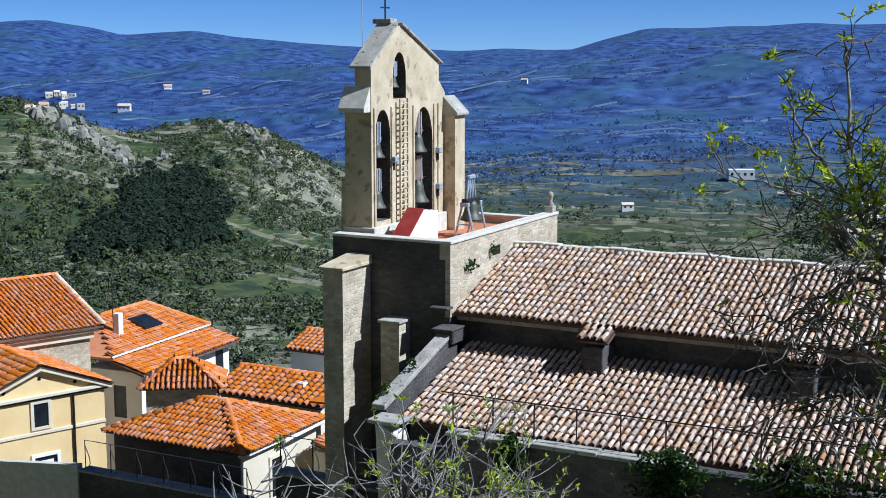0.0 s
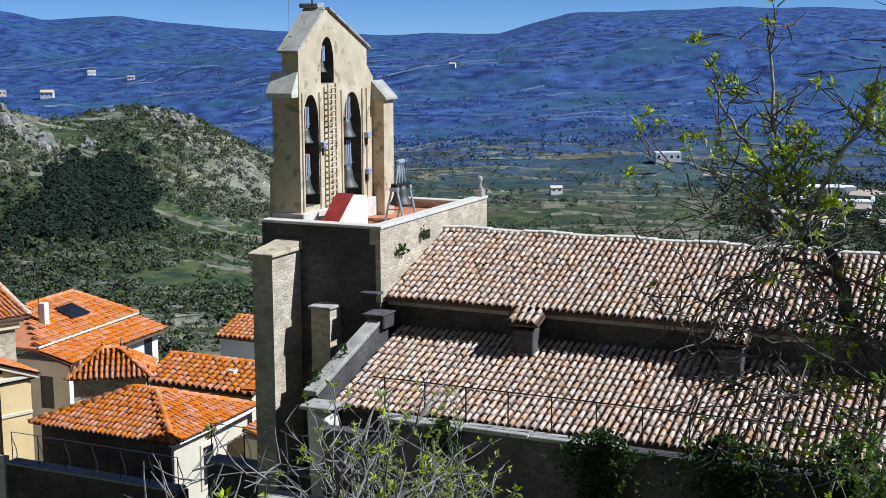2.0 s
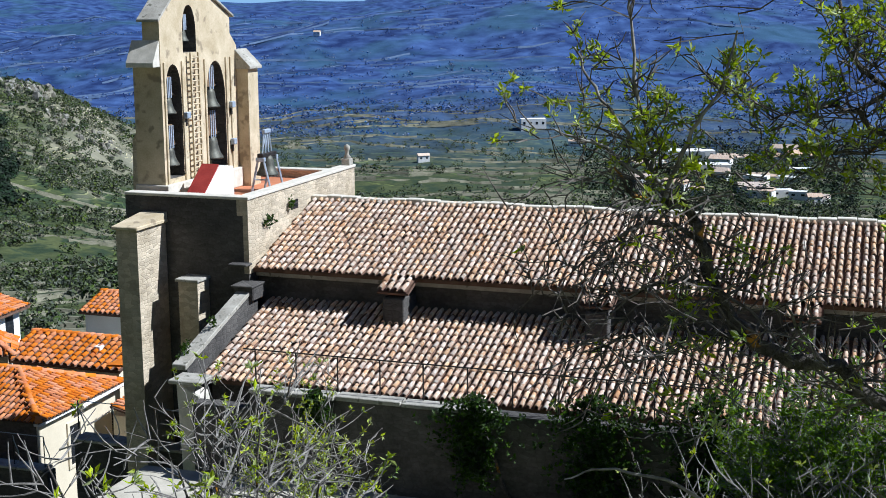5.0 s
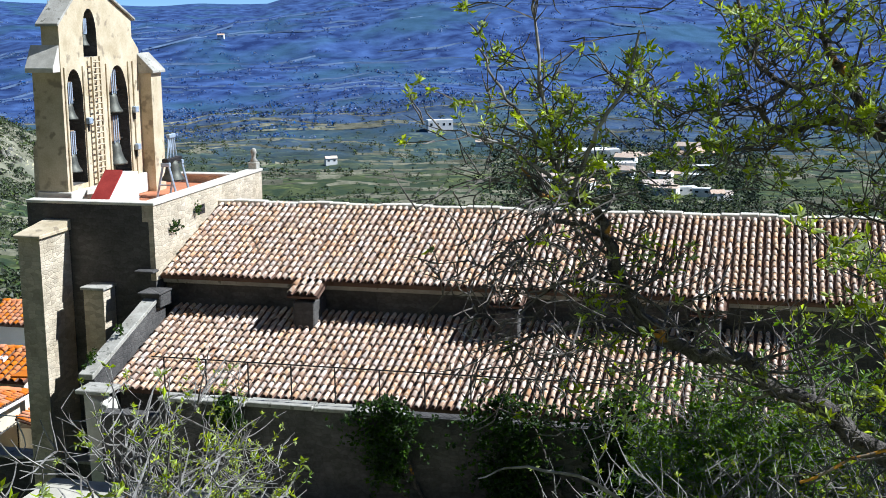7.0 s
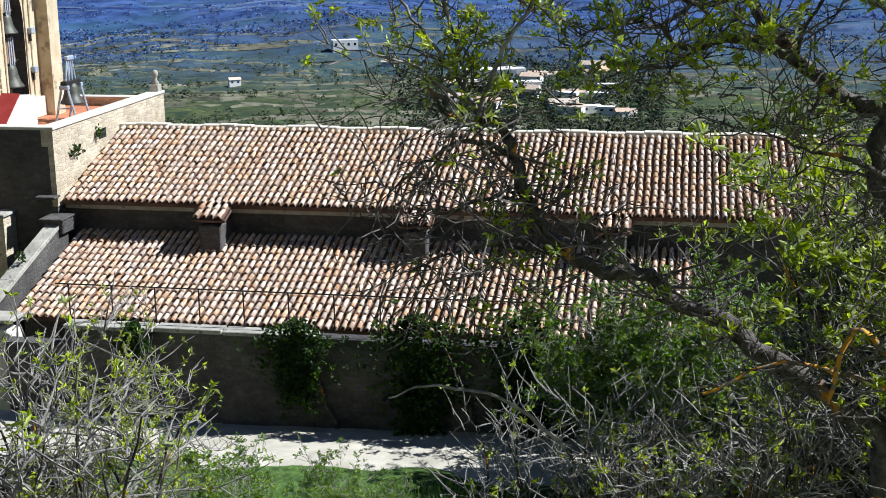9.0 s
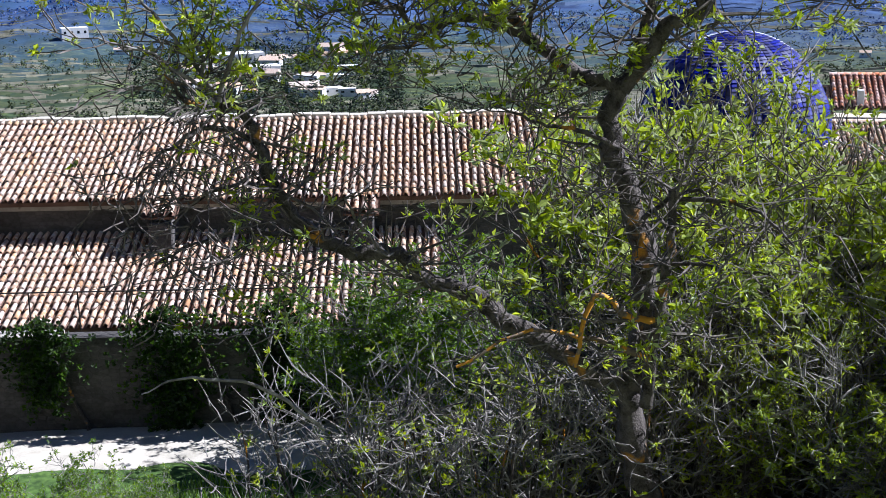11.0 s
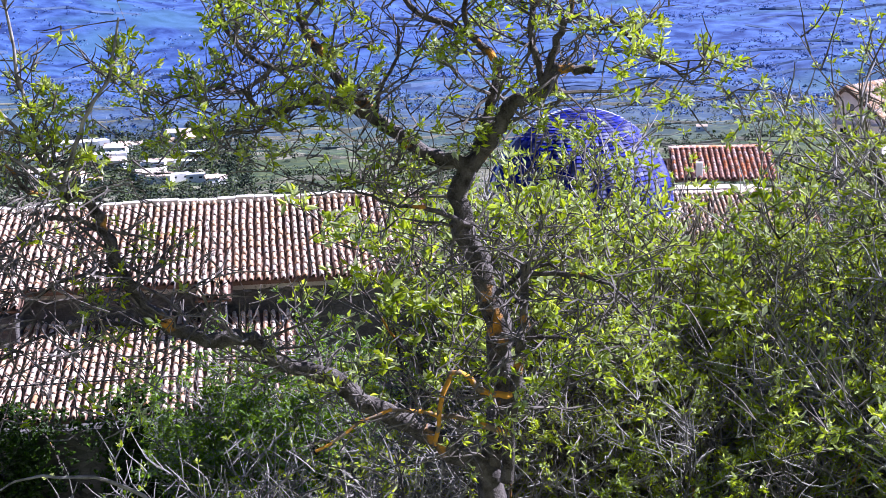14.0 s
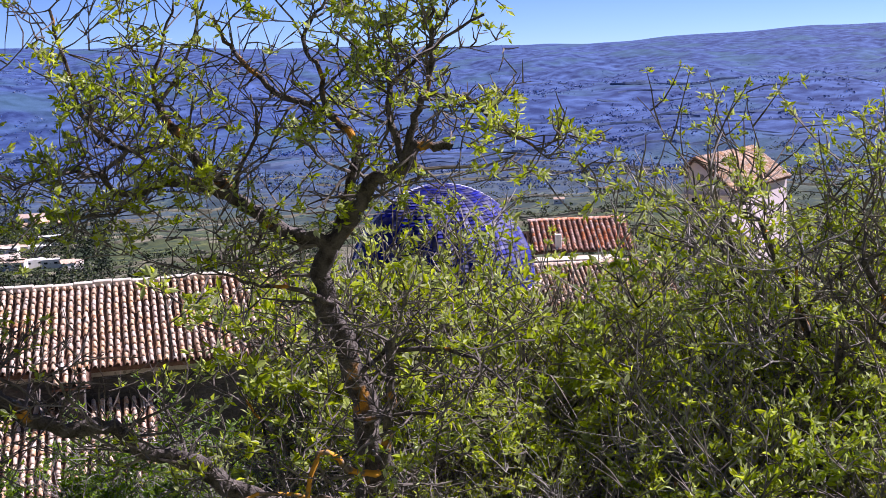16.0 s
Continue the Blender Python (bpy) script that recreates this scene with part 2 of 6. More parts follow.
def tiled_slope(parent, name, top, across, down, length, run, material, inside=None, col=0.215, row=0.33, singles=0, near=None, seed=1,
                label=""):
    """A slope of barrel tiles: bed of channels, then cover tiles in columns. inside(u, v): which tiles lie on it.
    singles: how many tiles are objects of their own, nearest to near (u, v)."""
    rng = random.Random(seed)
    top, a, d = Vector(top), Vector(across).normalized(), Vector(down).normalized()
    up = a.cross(d)
    if up.z < 0:
        up = -up
    inside = inside or (lambda u, v: True)
    cols, rows = int(round(length / col)), int(round(run / row))
    col, row = length / cols, run / rows
    spots = [((i + 0.5) * col, j * row) for i in range(cols) for j in range(rows) if inside((i + 0.5) * col, (j + 0.5) * row)]
    shape, faces = tile_shape(col, row)
    single = set()
    if singles and near:
        single = set(sorted(spots, key=lambda s: (s[0] - near[0]) ** 2 + (s[1] - near[1]) ** 2)[:singles])
    verts, fs = [], []
    me = None
    for s in spots:
        du, dv, dw = rng.uniform(-0.07, 0.07) * col, rng.uniform(-0.03, 0.03), rng.uniform(-0.006, 0.014)
        sway = 0.02 * math.sin(s[0] * 1.7 + seed) + 0.025 * math.sin(s[1] * 1.1 + s[0] * 0.43)
        turn = rng.uniform(-0.05, 0.05)
        if s in single:
            if me is None:
                me = bpy.data.meshes.new("tile")
                me.from_pydata(shape, [], faces)
                me.materials.append(material)
                me.polygons.foreach_set("use_smooth", [True] * len(me.polygons))
            ob = new("tile", me)
            ob.parent = parent
            m = Matrix((a, d, up)).transposed().to_4x4()
            m.translation = top + a * (s[0] + du) + d * (s[1] + dv) + up * (0.03 + dw + sway * 0.5)
            ob.matrix_local = m @ Matrix.Rotation(turn, 4, "Z")
            continue
        b0 = len(verts)
        o = top + a * (s[0] + du) + d * (s[1] + dv) + up * (0.03 + dw + sway * 0.5)
        ct, st = math.cos(turn), math.sin(turn)
        for u, v, w in shape:
            verts.append(o + a * (u * ct - v * st) + d * (v * ct + u * st) + up * w)
        fs += [tuple(b0 + k for k in f) for f in faces]
    if verts:
        ob = mesh_part(name, verts, fs, material, parent, label, True)
        ob["kind"] = "stuff"
    # channels between the covers, as one trough sheet in the shade-darkened tile
    verts, fs = [], []
    for i in range(cols):
        for j in range(rows):
            if not inside((i + 0.98) * col, (j + 0.5) * row):
                continue
            b0 = len(verts)
            for v in (j * row - 0.02, (j + 1) * row + 0.02):
                for k in range(5):
                    ang = math.pi * (1 + k / 4)
                    verts.append(top + a * ((i + 1) * col + math.cos(ang) * col * 0.36) + d * v + up * (0.055 + math.sin(ang) * 0.05 + (0.012 if v > j * row else 0)))
            fs += [(b0 + k, b0 + k + 1, b0 + 6 + k, b0 + 5 + k) for k in range(4)]
    if verts:
        ob = mesh_part("channel_tiles", verts, fs, M_CHANNEL_SHADE, parent, "", True)
        ob["kind"] = "stuff"


def slab(parent, name, top, across, down, length, run, thick, material, label=""):
    top, a, d = Vector(top), Vector(across).normalized() * length, Vector(down).normalized() * run
    up = a.cross(d).normalized()
    if up.z < 0:
        up = -up
    return part(name, prism([top, top + a, top + a + d, top + d], -up * thick), material, parent, label)


def ridge_tiles(parent, p, q, material, r=0.12, step=0.36, seed=3):
    """A line of overlapping cover tiles bedded in mortar from p to q."""
    rng = random.Random(seed)
    p, q = Vector(p), Vector(q)
    n = max(2, int((q - p).length / step))
    d = (q - p) / n
    side = d.cross(Vector((0, 0, 1))).normalized()
    up = side.cross(d).normalized()
    verts, fs = [], []
    for i in range(n):
        b0 = len(verts)
        for f, rr in ((-0.04, r * 0.9), (1.06, r)):
            for c, s in TILE_ARC:
                verts.append(p + d * (i + f) + side * (c * rr) + up * (s * rr * 0.9 + rng.uniform(0, 0.004) + (0.02 if f > 0 else 0)))
        fs += [(b0 + k, b0 + k + 1, b0 + 7 + k, b0 + 6 + k) for k in range(5)]
        fs.append(tuple(b0 + 6 + k for k in range(6)))
    return mesh_part("ridge_tiles", verts, fs, material, parent, "", True)


# ---- church ----
RX0, RX1 = -15.83, 3.8
RY, RZ = 35.0, 6.33
EY, EZ = 31.0, 5.02

church = thing("church", "old stone church nave with weathered barrel-tile roofs and a bell gable", "church")


def build_nave():
    part("nave_wall", box(RX0, RX1 - 0.1, EY + 0.35, 38.6, -14.0, EZ - 0.12), M_RUBBLE_SHADE, church, "rough brown stone nave wall")
    part("gable_wall", prism([(RX1 - 0.1, 31.35, 4.8), (RX1 - 0.1, 38.65, 4.8), (RX1 - 0.1, 35, 6.2)], (-0.5, 0, 0)), M_RUBBLE_SHADE, church)
    L = RX1 - RX0
    slope = Vector((0, EY - RY, EZ - RZ))
    roof = part("nave_roof", prism([(RX0, RY, RZ), (RX1, RY, RZ), (RX1, EY + 0.06, EZ), (RX0, EY + 0.06, EZ)], (0, 0, -0.1)), M_CHANNEL_SHADE, church,
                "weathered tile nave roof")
    slab(church, "back_slope", (RX0, RY, RZ), (1, 0, 0), (0, 4, -1.31), L, 4.2, 0.1, M_CHANNEL_SHADE)
    tiled_slope(roof, "nave_tiles", (RX0 + 0.05, RY, RZ), (1, 0, 0), slope, L - 0.05, slope.length, M_TILE, singles=290, near=(14.5, 2.2), seed=5, col=0.185, row=0.31)
    n = 40
    for i in range(n):
        x = RX0 + L * i / n
        part("ridge_cap", box(x, x + L / n * 0.985, RY - 0.13, RY + 0.14, RZ - 0.02, RZ + 0.11 + 0.025 * math.sin(i * 1.3)), M_MORTAR, roof, "", 0.02)
    for x in (-11.62, -6.40, -1.62):
        # the pier fronts' shade comes from the darkened rubble colour
        body = part("pier", box(x - 0.28, x + 0.29, 30.42, EY + 0.4, 3.2, 4.62), M_RUBBLE_SHADE, church, "stone buttress pier", 0.03)
        s2 = Vector((0, -0.72, -0.23))
        slab(body, "cap", (x - 0.42, EY + 0.1, EZ - 0.03), (1, 0, 0), s2, 0.84, 0.75, 0.06, M_CHANNEL_SHADE)
        tiled_slope(body, "cap_tiles", (x - 0.42, EY + 0.1, EZ - 0.0), (1, 0, 0), s2, 0.8, 0.75, M_TILE, seed=int(x * 10) % 17, col=0.185, row=0.31)
    # cornice under the eaves
    part("eaves_course", box(RX0, RX1 - 0.1, EY + 0.2, EY + 0.36, EZ - 0.24, EZ - 0.1), M_GREY, church, "projecting stone eaves course", 0.02)


def build_aisle():
    """The lean-to chapels below the nave wall."""
    x0, x1 = -15.6, 0.2
    ty, tz, ly, lz = 31.36, 4.14, 27.45, 3.0
    part("aisle_wall", box(x0 + 0.2, x1, ly + 0.35, 31.4, -2.0, lz - 0.02), M_RUBBLE_SHADE, church, "rough stone side-chapel wall")
    roof = part("aisle_roof", prism([(x0, ty, tz), (x1, ty, tz), (x1, ly + 0.05, lz), (x0, ly + 0.05, lz)], (0, 0, -0.1)), M_CHANNEL_SHADE, church,
                "weathered tile lean-to roof")
    d = Vector((0, ly - ty, lz - tz))
    tiled_slope(roof, "aisle_tiles", (x0 + 0.1, ty, tz), (1, 0, 0), d, x1 - x0 - 0.1, d.length, M_TILE, singles=290, near=(9.0, 2.6), seed=9, col=0.185, row=0.31)
    # sloping coping wall at the end, with its kneeler
    cop = part("end_wall", prism([(-15.84, 26.95, 3.38), (-15.84, 30.75, 4.55), (-15.84, 30.75, 0), (-15.84, 26.95, 0)], (0.26, 0, 0)), M_RUBBLE_SHADE, church)
    part("coping", prism([(-15.94, 26.85, 3.49), (-15.94, 30.3, 4.57), (-15.94, 30.3, 4.45), (-15.94, 26.85, 3.35)], (0.38, 0, 0)), M_GREY, cop,
         "sloping grey stone coping", 0.015)
    kn = part("kneeler", box(-16.0, -15.45, 30.25, 30.95, 4.3, 4.66), M_RUBBLE_SHADE, church, "weathered stone kneeler", 0.03)
    part("cap_slab", box(-16.05, -15.42, 30.15, 30.9, 4.66, 4.72), M_RUBBLE_SHADE, kn, "", 0.015)
    part("cap_slab", box(-16.3, -15.75, 30.5, 30.85, 5.15, 5.21), M_RUBBLE_SHADE, kn, "", 0.015)


def build_platform():
    """The solid block under the bell gable, with a parapet and a tiled floor."""
    x0, x1, y0, y1 = -19.5, RX0, 30.83, 38.2
    # front darkened for its shade, with a paler facing added on the sunlit side
    part("tower_base", box(x0, x1 - 0.15, y0, y1, -14.0, 6.45), M_RUBBLE_SHADE, church, "massive masonry base of the bell gable, darkened with its shade")
    part("side_facing", box(x1 - 0.15, x1, y0, y1, 4.9, 6.45), M_STONE, church, "stone side facing, paler for the sunlit side")
    part("side_facing", box(x1 - 0.15, x1 - 0.02, y0, y0 + 0.5, -14, 4.9), M_RUBBLE_SHADE, church)
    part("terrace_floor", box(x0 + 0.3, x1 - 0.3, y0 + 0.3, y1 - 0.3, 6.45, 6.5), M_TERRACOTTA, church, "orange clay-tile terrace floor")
    # sunlit parapet run in pale stone, shaded front run in the darkened rubble
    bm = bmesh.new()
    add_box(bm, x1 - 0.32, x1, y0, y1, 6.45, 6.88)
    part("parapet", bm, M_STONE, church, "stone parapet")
    part("parapet", box(x0, x1 - 0.32, y0, y0 + 0.32, 6.45, 6.88), M_RUBBLE_SHADE, church, "stone parapet")
    part("parapet", box(x0, x1 - 0.32, y1 - 0.3, y1, 6.45, 6.72), M_STONE, church, "stone parapet")
    for b in ((x1 - 0.36, x1 + 0.04, y0 - 0.04, y1 + 0.02, 6.88, 6.96), (x0, x1 - 0.36, y0 - 0.04, y0 + 0.36, 6.88, 6.96),
              (x0, x1 - 0.36, y1 - 0.34, y1 + 0.04, 6.72, 6.79)):
        part("parapet_coping", box(*b), M_MORTAR, church, "pale stone parapet coping", 0.012)
    bt = part("buttress", box(-18.92, -18.3, 29.38, y0, -14.0, 6.2), M_STONE, church, "tall stepped stone buttress")
    part("buttress_cap", prism([(-19.0, 29.28, 6.28), (-18.22, 29.28, 6.28), (-18.22, 30.83, 6.28), (-19.0, 30.83, 6.28)], (0, 0, -0.1)), M_ASHLAR, bt, "", 0.02)
    part("weathering", prism([(-18.98, 29.32, 6.28), (-18.98, 30.83, 6.28), (-18.98, 30.83, 6.46)], (0.74, 0, 0)), M_ASHLAR, bt)
    part("buttress", box(-17.62, -17.05, 30.2, y0, -14.0, 4.72), M_STONE, church, "low stone buttress")
    part("buttress_cap", box(-17.68, -16.99, 30.12, y0, 4.72, 4.8), M_GREY, church, "", 0.015)


def arch_outline(y0, y1, z0, z1, n=7):
    """Pointed arch in the y-z plane: jambs up to a spring line, then two arcs."""
    w = y1 - y0
    zs = z1 - w * 0.95
    pts = [(y0, z0), (y1, z0), (y1, zs)]
    for k in range(1, n):
        a = k / n
        pts.append((y1 - w * 0.5 * a ** 1.8, zs + (z1 - zs) * math.sin(a * math.pi / 2)))
    pts.append(((y0 + y1) / 2, z1))
    for k in range(n - 1, 0, -1):
        a = k / n
        pts.append((y0 + w * 0.5 * a ** 1.8, zs + (z1 - zs) * math.sin(a * math.pi / 2)))
    pts.append((y0, zs))
    return pts


TX, TT, TU = -18.6, 0.86, 0.52       # bell gable: front plane and thickness
WINDOWS = [(31.66, 32.5, 7.22, 10.33), (33.92, 35.05, 7.22, 10.32), (32.67, 33.42, 10.62, 11.92)]


def build_gable():
    outline = [(31.45, 6.5), (35.84, 6.5), (35.84, 10.72), (35.45, 11.08), (35.45, 11.6), (33.1, 12.66), (32.85, 12.66), (31.45, 11.55)]
    bm = bmesh.new()
    rings = [outline] + [arch_outline(*w) for w in WINDOWS]
    edges = []
    for ring in rings:
        vs = [bm.verts.new((TX, y, z)) for y, z in ring]
        edges += [bm.edges.new((vs[i], vs[(i + 1) % len(vs)])) for i in range(len(vs))]
    bmesh.ops.triangle_fill(bm, use_beauty=True, use_dissolve=False, edges=edges)
    res = bmesh.ops.extrude_face_region(bm, geom=list(bm.faces))
    bmesh.ops.translate(bm, verts=[v for v in res["geom"] if isinstance(v, bmesh.types.BMVert)], vec=(-TU, 0, 0))
    bmesh.ops.recalc_face_normals(bm, faces=bm.faces)
    # the opening reveals take the dark rubble, so their shade is painted in
    for f in bm.faces:
        c = f.calc_center_median()
        if abs(f.normal.x) < 0.5 and any(w[0] - 0.02 < c.y < w[1] + 0.02 and w[2] - 0.02 < c.z < w[3] + 0.02 for w in WINDOWS):
            f.material_index = 1
    wall = part("bell_gable", bm, M_ASHLAR, church, "honey-coloured ashlar bell gable with pointed openings")
    wall.data.materials.append(M_RUBBLE_SHADE)
    for y0, y1 in ((31.45, 31.66), (32.5, 33.92), (35.05, 35.84)):
        part("back_pier", box(TX - TT, TX - TU, y0, y1, 6.5, 10.3), M_ASHLAR, wall)
    # coping on the gable's slopes
    for p, q in (((33.12, 12.68), (35.6, 11.55)), ((32.85, 12.68), (31.3, 11.47))):
        d = Vector((0, q[0] - p[0], q[1] - p[1]))
        part("gable_coping", prism([(TX + 0.08, *p), (TX + 0.08, *q), (TX - TU - 0.08, *q), (TX - TU - 0.08, *p)], (0, 0, 0.08)), M_GREY, wall,
             "grey weathered coping", 0.012)
    # buttress at the far end, with a sloping cap
    b = part("gable_buttress", box(TX, TX + 0.38, 35.8, 36.45, 6.5, 10.1), M_ASHLAR, wall, "slender ashlar buttress")
    part("sloping_cap", prism([(TX - 0.02, 35.72, 10.62), (TX + 0.5, 35.72, 10.1), (TX + 0.5, 35.72, 10.02), (TX - 0.02, 35.72, 10.02)], (0, 0.8, 0)), M_GREY, b,
         "", 0.01)
    part("gable_buttress", box(TX - TT, TX, 35.84, 36.4, 6.5, 10.2), M_ASHLAR, wall)
    # near end: wide lower block with a weathered sloping shoulder
    sh = part("end_shoulder", prism([(TX - 0.86, 31.1, 10.28), (TX - 0.86, 31.1, 10.4), (TX - 0.86, 31.45, 11.0), (TX - 0.86, 31.45, 10.28)], (0.84, 0, 0)), M_MORTAR,
              wall, "pale lime-washed sloping shoulder", 0.01)
    part("side_buttress", prism([(TX - TT, 31.9, 6.5), (TX - TT - 0.45, 31.9, 6.5), (TX - TT - 0.4, 31.9, 8.2), (TX - TT, 31.9, 9.0)], (0, 1.2, 0)), M_STONE, wall,
         "rough stone side buttress")
    # ledges and pilaster strips beside the openings
    for y in (31.6, 32.56, 33.55, 33.84, 35.12, 35.4):
        part("pilaster_strip", box(TX, TX + 0.045, y - 0.04, y + 0.04, 7.1, 10.4), M_ASHLAR, wall, "", 0.01)
    part("plinth", box(TX - TT - 0.05, TX + 0.12, 31.38, 35.84, 6.5, 7.08), M_MORTAR, wall, "pale rendered plinth", 0.02)


build_nave()
build_aisle()
build_platform()
build_gable()


# ---- ground ----
def lerp_table(x, xs, ys):
    return float(np.interp(x, xs, ys))


NEAR_R = [0, 3, 6, 10, 15, 20, 22.4, 25.4, 28, 34, 45, 60]
NEAR_Z = [10.35, 9.7, 8.3, 6.4, 4.1, 2.1, 1.5, 1.5, 1.2, -2, -8, -14]
EL_R = [60, 100, 150, 300, 450, 600, 800, 1000, 1600, 2300, 3000, 3700]
EL = [-23.4, -19.5, -16.5, -11.6, -9.2, -7.6, -6.2, -5.0, -3.0, -1.7, -1.0, -0.6]
FAR_YAW = [-60, -34, -28, -20, -10, 0, 8, 12, 16, 19, 22, 26, 32, 35, 38, 41, 44, 47, 60]
FAR_EL = [0.6, 0.55, 0.45, 0.1, 0.3, 0.6, 1.0, 1.1, 0.9, 0.85, 0.05, 0.0, 0.1, 0.35, 0.75, 0.65, 1.2, 1.0, 0.8]
# yaw, distance, rise in degrees, width across and along in metres
HILLS = [(36.6, 640, 3.9, 42, 90), (46.5, 560, 5.3, 42, 80), (40.8, 480, 1.2, 45, 70), (18, 1700, 1.6, 300, 240), (10, 1900, 1.5, 260, 240),
         (-3, 1700, 0.9, 260, 240), (-26, 1500, 1.3, 300, 240), (31, 2300, 0.9, 300, 300), (14, 1050, 0.5, 120, 140)]


def ground_z(x, y):
    """The slope before the standpoint; behind it rises an unseen castle hill, added to block skylight."""
    r = math.hypot(x, y)
    w = min(1.0, max(0.0, -y / (0.45 * r))) if r > 0 else 0.0
    if w == 0.0:
        return slope_z(x, y)
    w = w * w * (3 - 2 * w)
    hill = 10.35 - 0.1 * min(abs(x), 100) + min(55.0, 0.9 * max(0.0, -y - 2.0)) + (0.6 * noise.noise(Vector((x / 5, y / 5, 1))) if r > 8 else 0.0)
    return slope_z(x, y) * (1 - w) + hill * w


def slope_z(x, y):
    r = math.hypot(x, y)
    yaw = math.degrees(math.atan2(-x, y))
    if r <= 60:
        z = lerp_table(r, NEAR_R, NEAR_Z)
        left = min(1.0, max(0.0, (yaw - 26) / 6.0)) if yaw < 120 else 0.0
        z -= left * lerp_table(r, [0, 10, 20, 28, 36, 60], [0, 1.2, 3.0, 4.6, 4.0, 0])
        right = min(1.0, max(0.0, (-yaw - 4) / 9.0)) if yaw > -120 else 0.0
        z += right * lerp_table(r, [0, 6, 12, 20, 30, 45, 60], [0, 0.3, 0.8, 1.6, 2.4, 3.0, 0])
        return z + 0.05 * noise.noise(Vector((x * 0.9, y * 0.9, 0))) * min(1.0, r / 8)
    el = lerp_table(r, EL_R, EL)
    amp = min(1.0, (r - 60) / 120)
    p = Vector((x / 230, y / 230, 3.1))
    el += amp * 0.75 * noise.fractal(p, 0.9, 2.1, 5) * (1.0 if r < 1200 else 0.75)
    for hy, hr, h, w, v in HILLS:
        a = radians(yaw - hy)
        if abs(yaw - hy) < 40:
            el += h * math.exp(-(a * hr / w) ** 2 / 2 - ((r - hr) / v) ** 2 / 2)
    if r > 2800:
        top = lerp_table(yaw, FAR_YAW, FAR_EL) + 0.1 * noise.noise(Vector((yaw / 2.0, 1.7, 0)))
        k = min(1.0, max(0.0, (r - 2800) / 1150))
        k = k * k * (3 - 2 * k)
        el = el * (1 - k) + top * k
    z = 12 + r * math.tan(radians(el))
    if 100 < r < 1100:      # farming terraces
        step = 1.5 + 0.7 * noise.noise(Vector((x / 300, y / 300, 7)))
        q = z / step
        f = q - math.floor(q)
        z = step * (math.floor(q) + max(0.0, (f - 0.86) / 0.14)) * 0.85 + z * 0.15
    return z


def terrain_material():
    m = mat("hillside_scrub", (0.014, 0.028, 0.010), (0.085, 0.10, 0.034), 0.025, 0.98, 0.6, 0.35, (0.025, 0.042, 0.018), 0.09, 0.5, bump_dist=1.5)
    t = m.node_tree
    N, L = t.nodes, t.links
    b = N["Principled BSDF"]
    near = b.inputs["Base Color"].links[0].from_socket
    geo = N.new("ShaderNodeNewGeometry")
    # grass close to the houses
    gr = N.new("ShaderNodeTexNoise"); gr.inputs["Scale"].default_value = 6.0; gr.inputs["Detail"].default_value = 6
    L.new(geo.outputs["Position"], gr.inputs["Vector"])
    grr = N.new("ShaderNodeValToRGB"); grr.color_ramp.elements[0].position, grr.color_ramp.elements[1].position = 0.35, 0.7
    grr.color_ramp.elements[0].color, grr.color_ramp.elements[1].color = (0.03, 0.06, 0.012, 1), (0.10, 0.17, 0.03, 1)
    L.new(gr.outputs[0], grr.inputs[0])
    ln = N.new("ShaderNodeVectorMath"); ln.operation = "LENGTH"; L.new(geo.outputs["Position"], ln.inputs[0])
    k1 = N.new("ShaderNodeMapRange"); k1.inputs[1].default_value, k1.inputs[2].default_value = 36, 72; L.new(ln.outputs["Value"], k1.inputs[0])
    # the unseen hill behind is scrub too, dark to cut the light it returns
    py = N.new("ShaderNodeSeparateXYZ"); L.new(geo.outputs["Position"], py.inputs[0])
    kb = N.new("ShaderNodeMapRange"); kb.inputs[1].default_value, kb.inputs[2].default_value = -4, -12; L.new(py.outputs[1], kb.inputs[0])
    km = N.new("ShaderNodeMath"); km.operation = "MAXIMUM"; L.new(k1.outputs[0], km.inputs[0]); L.new(kb.outputs[0], km.inputs[1])
    m1 = N.new("ShaderNodeMixRGB"); L.new(km.outputs[0], m1.inputs[0]); L.new(grr.outputs[0], m1.inputs[1]); L.new(near, m1.inputs[2])
    # steep terrace faces show dry stone
    sep = N.new("ShaderNodeSeparateXYZ"); L.new(geo.outputs["Normal"], sep.inputs[0])
    k2 = N.new("ShaderNodeMapRange"); k2.inputs[1].default_value, k2.inputs[2].default_value = 0.95, 0.86; L.new(sep.outputs[2], k2.inputs[0])
    nz = N.new("ShaderNodeTexNoise"); nz.inputs["Scale"].default_value = 0.05; L.new(geo.outputs["Position"], nz.inputs["Vector"])
    k2b = N.new("ShaderNodeMath"); k2b.operation = "MULTIPLY"; L.new(k2.outputs[0], k2b.inputs[0]); L.new(nz.outputs[0], k2b.inputs[1])
    m2 = N.new("ShaderNodeMixRGB"); m2.inputs[2].default_value = (0.34, 0.31, 0.23, 1); L.new(k2b.outputs[0], m2.inputs[0]); L.new(m1.outputs[0], m2.inputs[1])
    # terrace lines: a pale dry-stone edge over a dark hedge at every step of the slope
    sp = N.new("ShaderNodeSeparateXYZ"); L.new(geo.outputs["Position"], sp.inputs[0])
    wn1 = N.new("ShaderNodeTexNoise"); wn1.inputs["Scale"].default_value = 0.012; wn1.inputs["Detail"].default_value = 3; L.new(geo.outputs["Position"], wn1.inputs["Vector"])
    wz = N.new("ShaderNodeMath"); wz.operation = "MULTIPLY_ADD"; L.new(wn1.outputs[0], wz.inputs[0]); wz.inputs[1].default_value = 14.0; L.new(sp.outputs[2], wz.inputs[2])
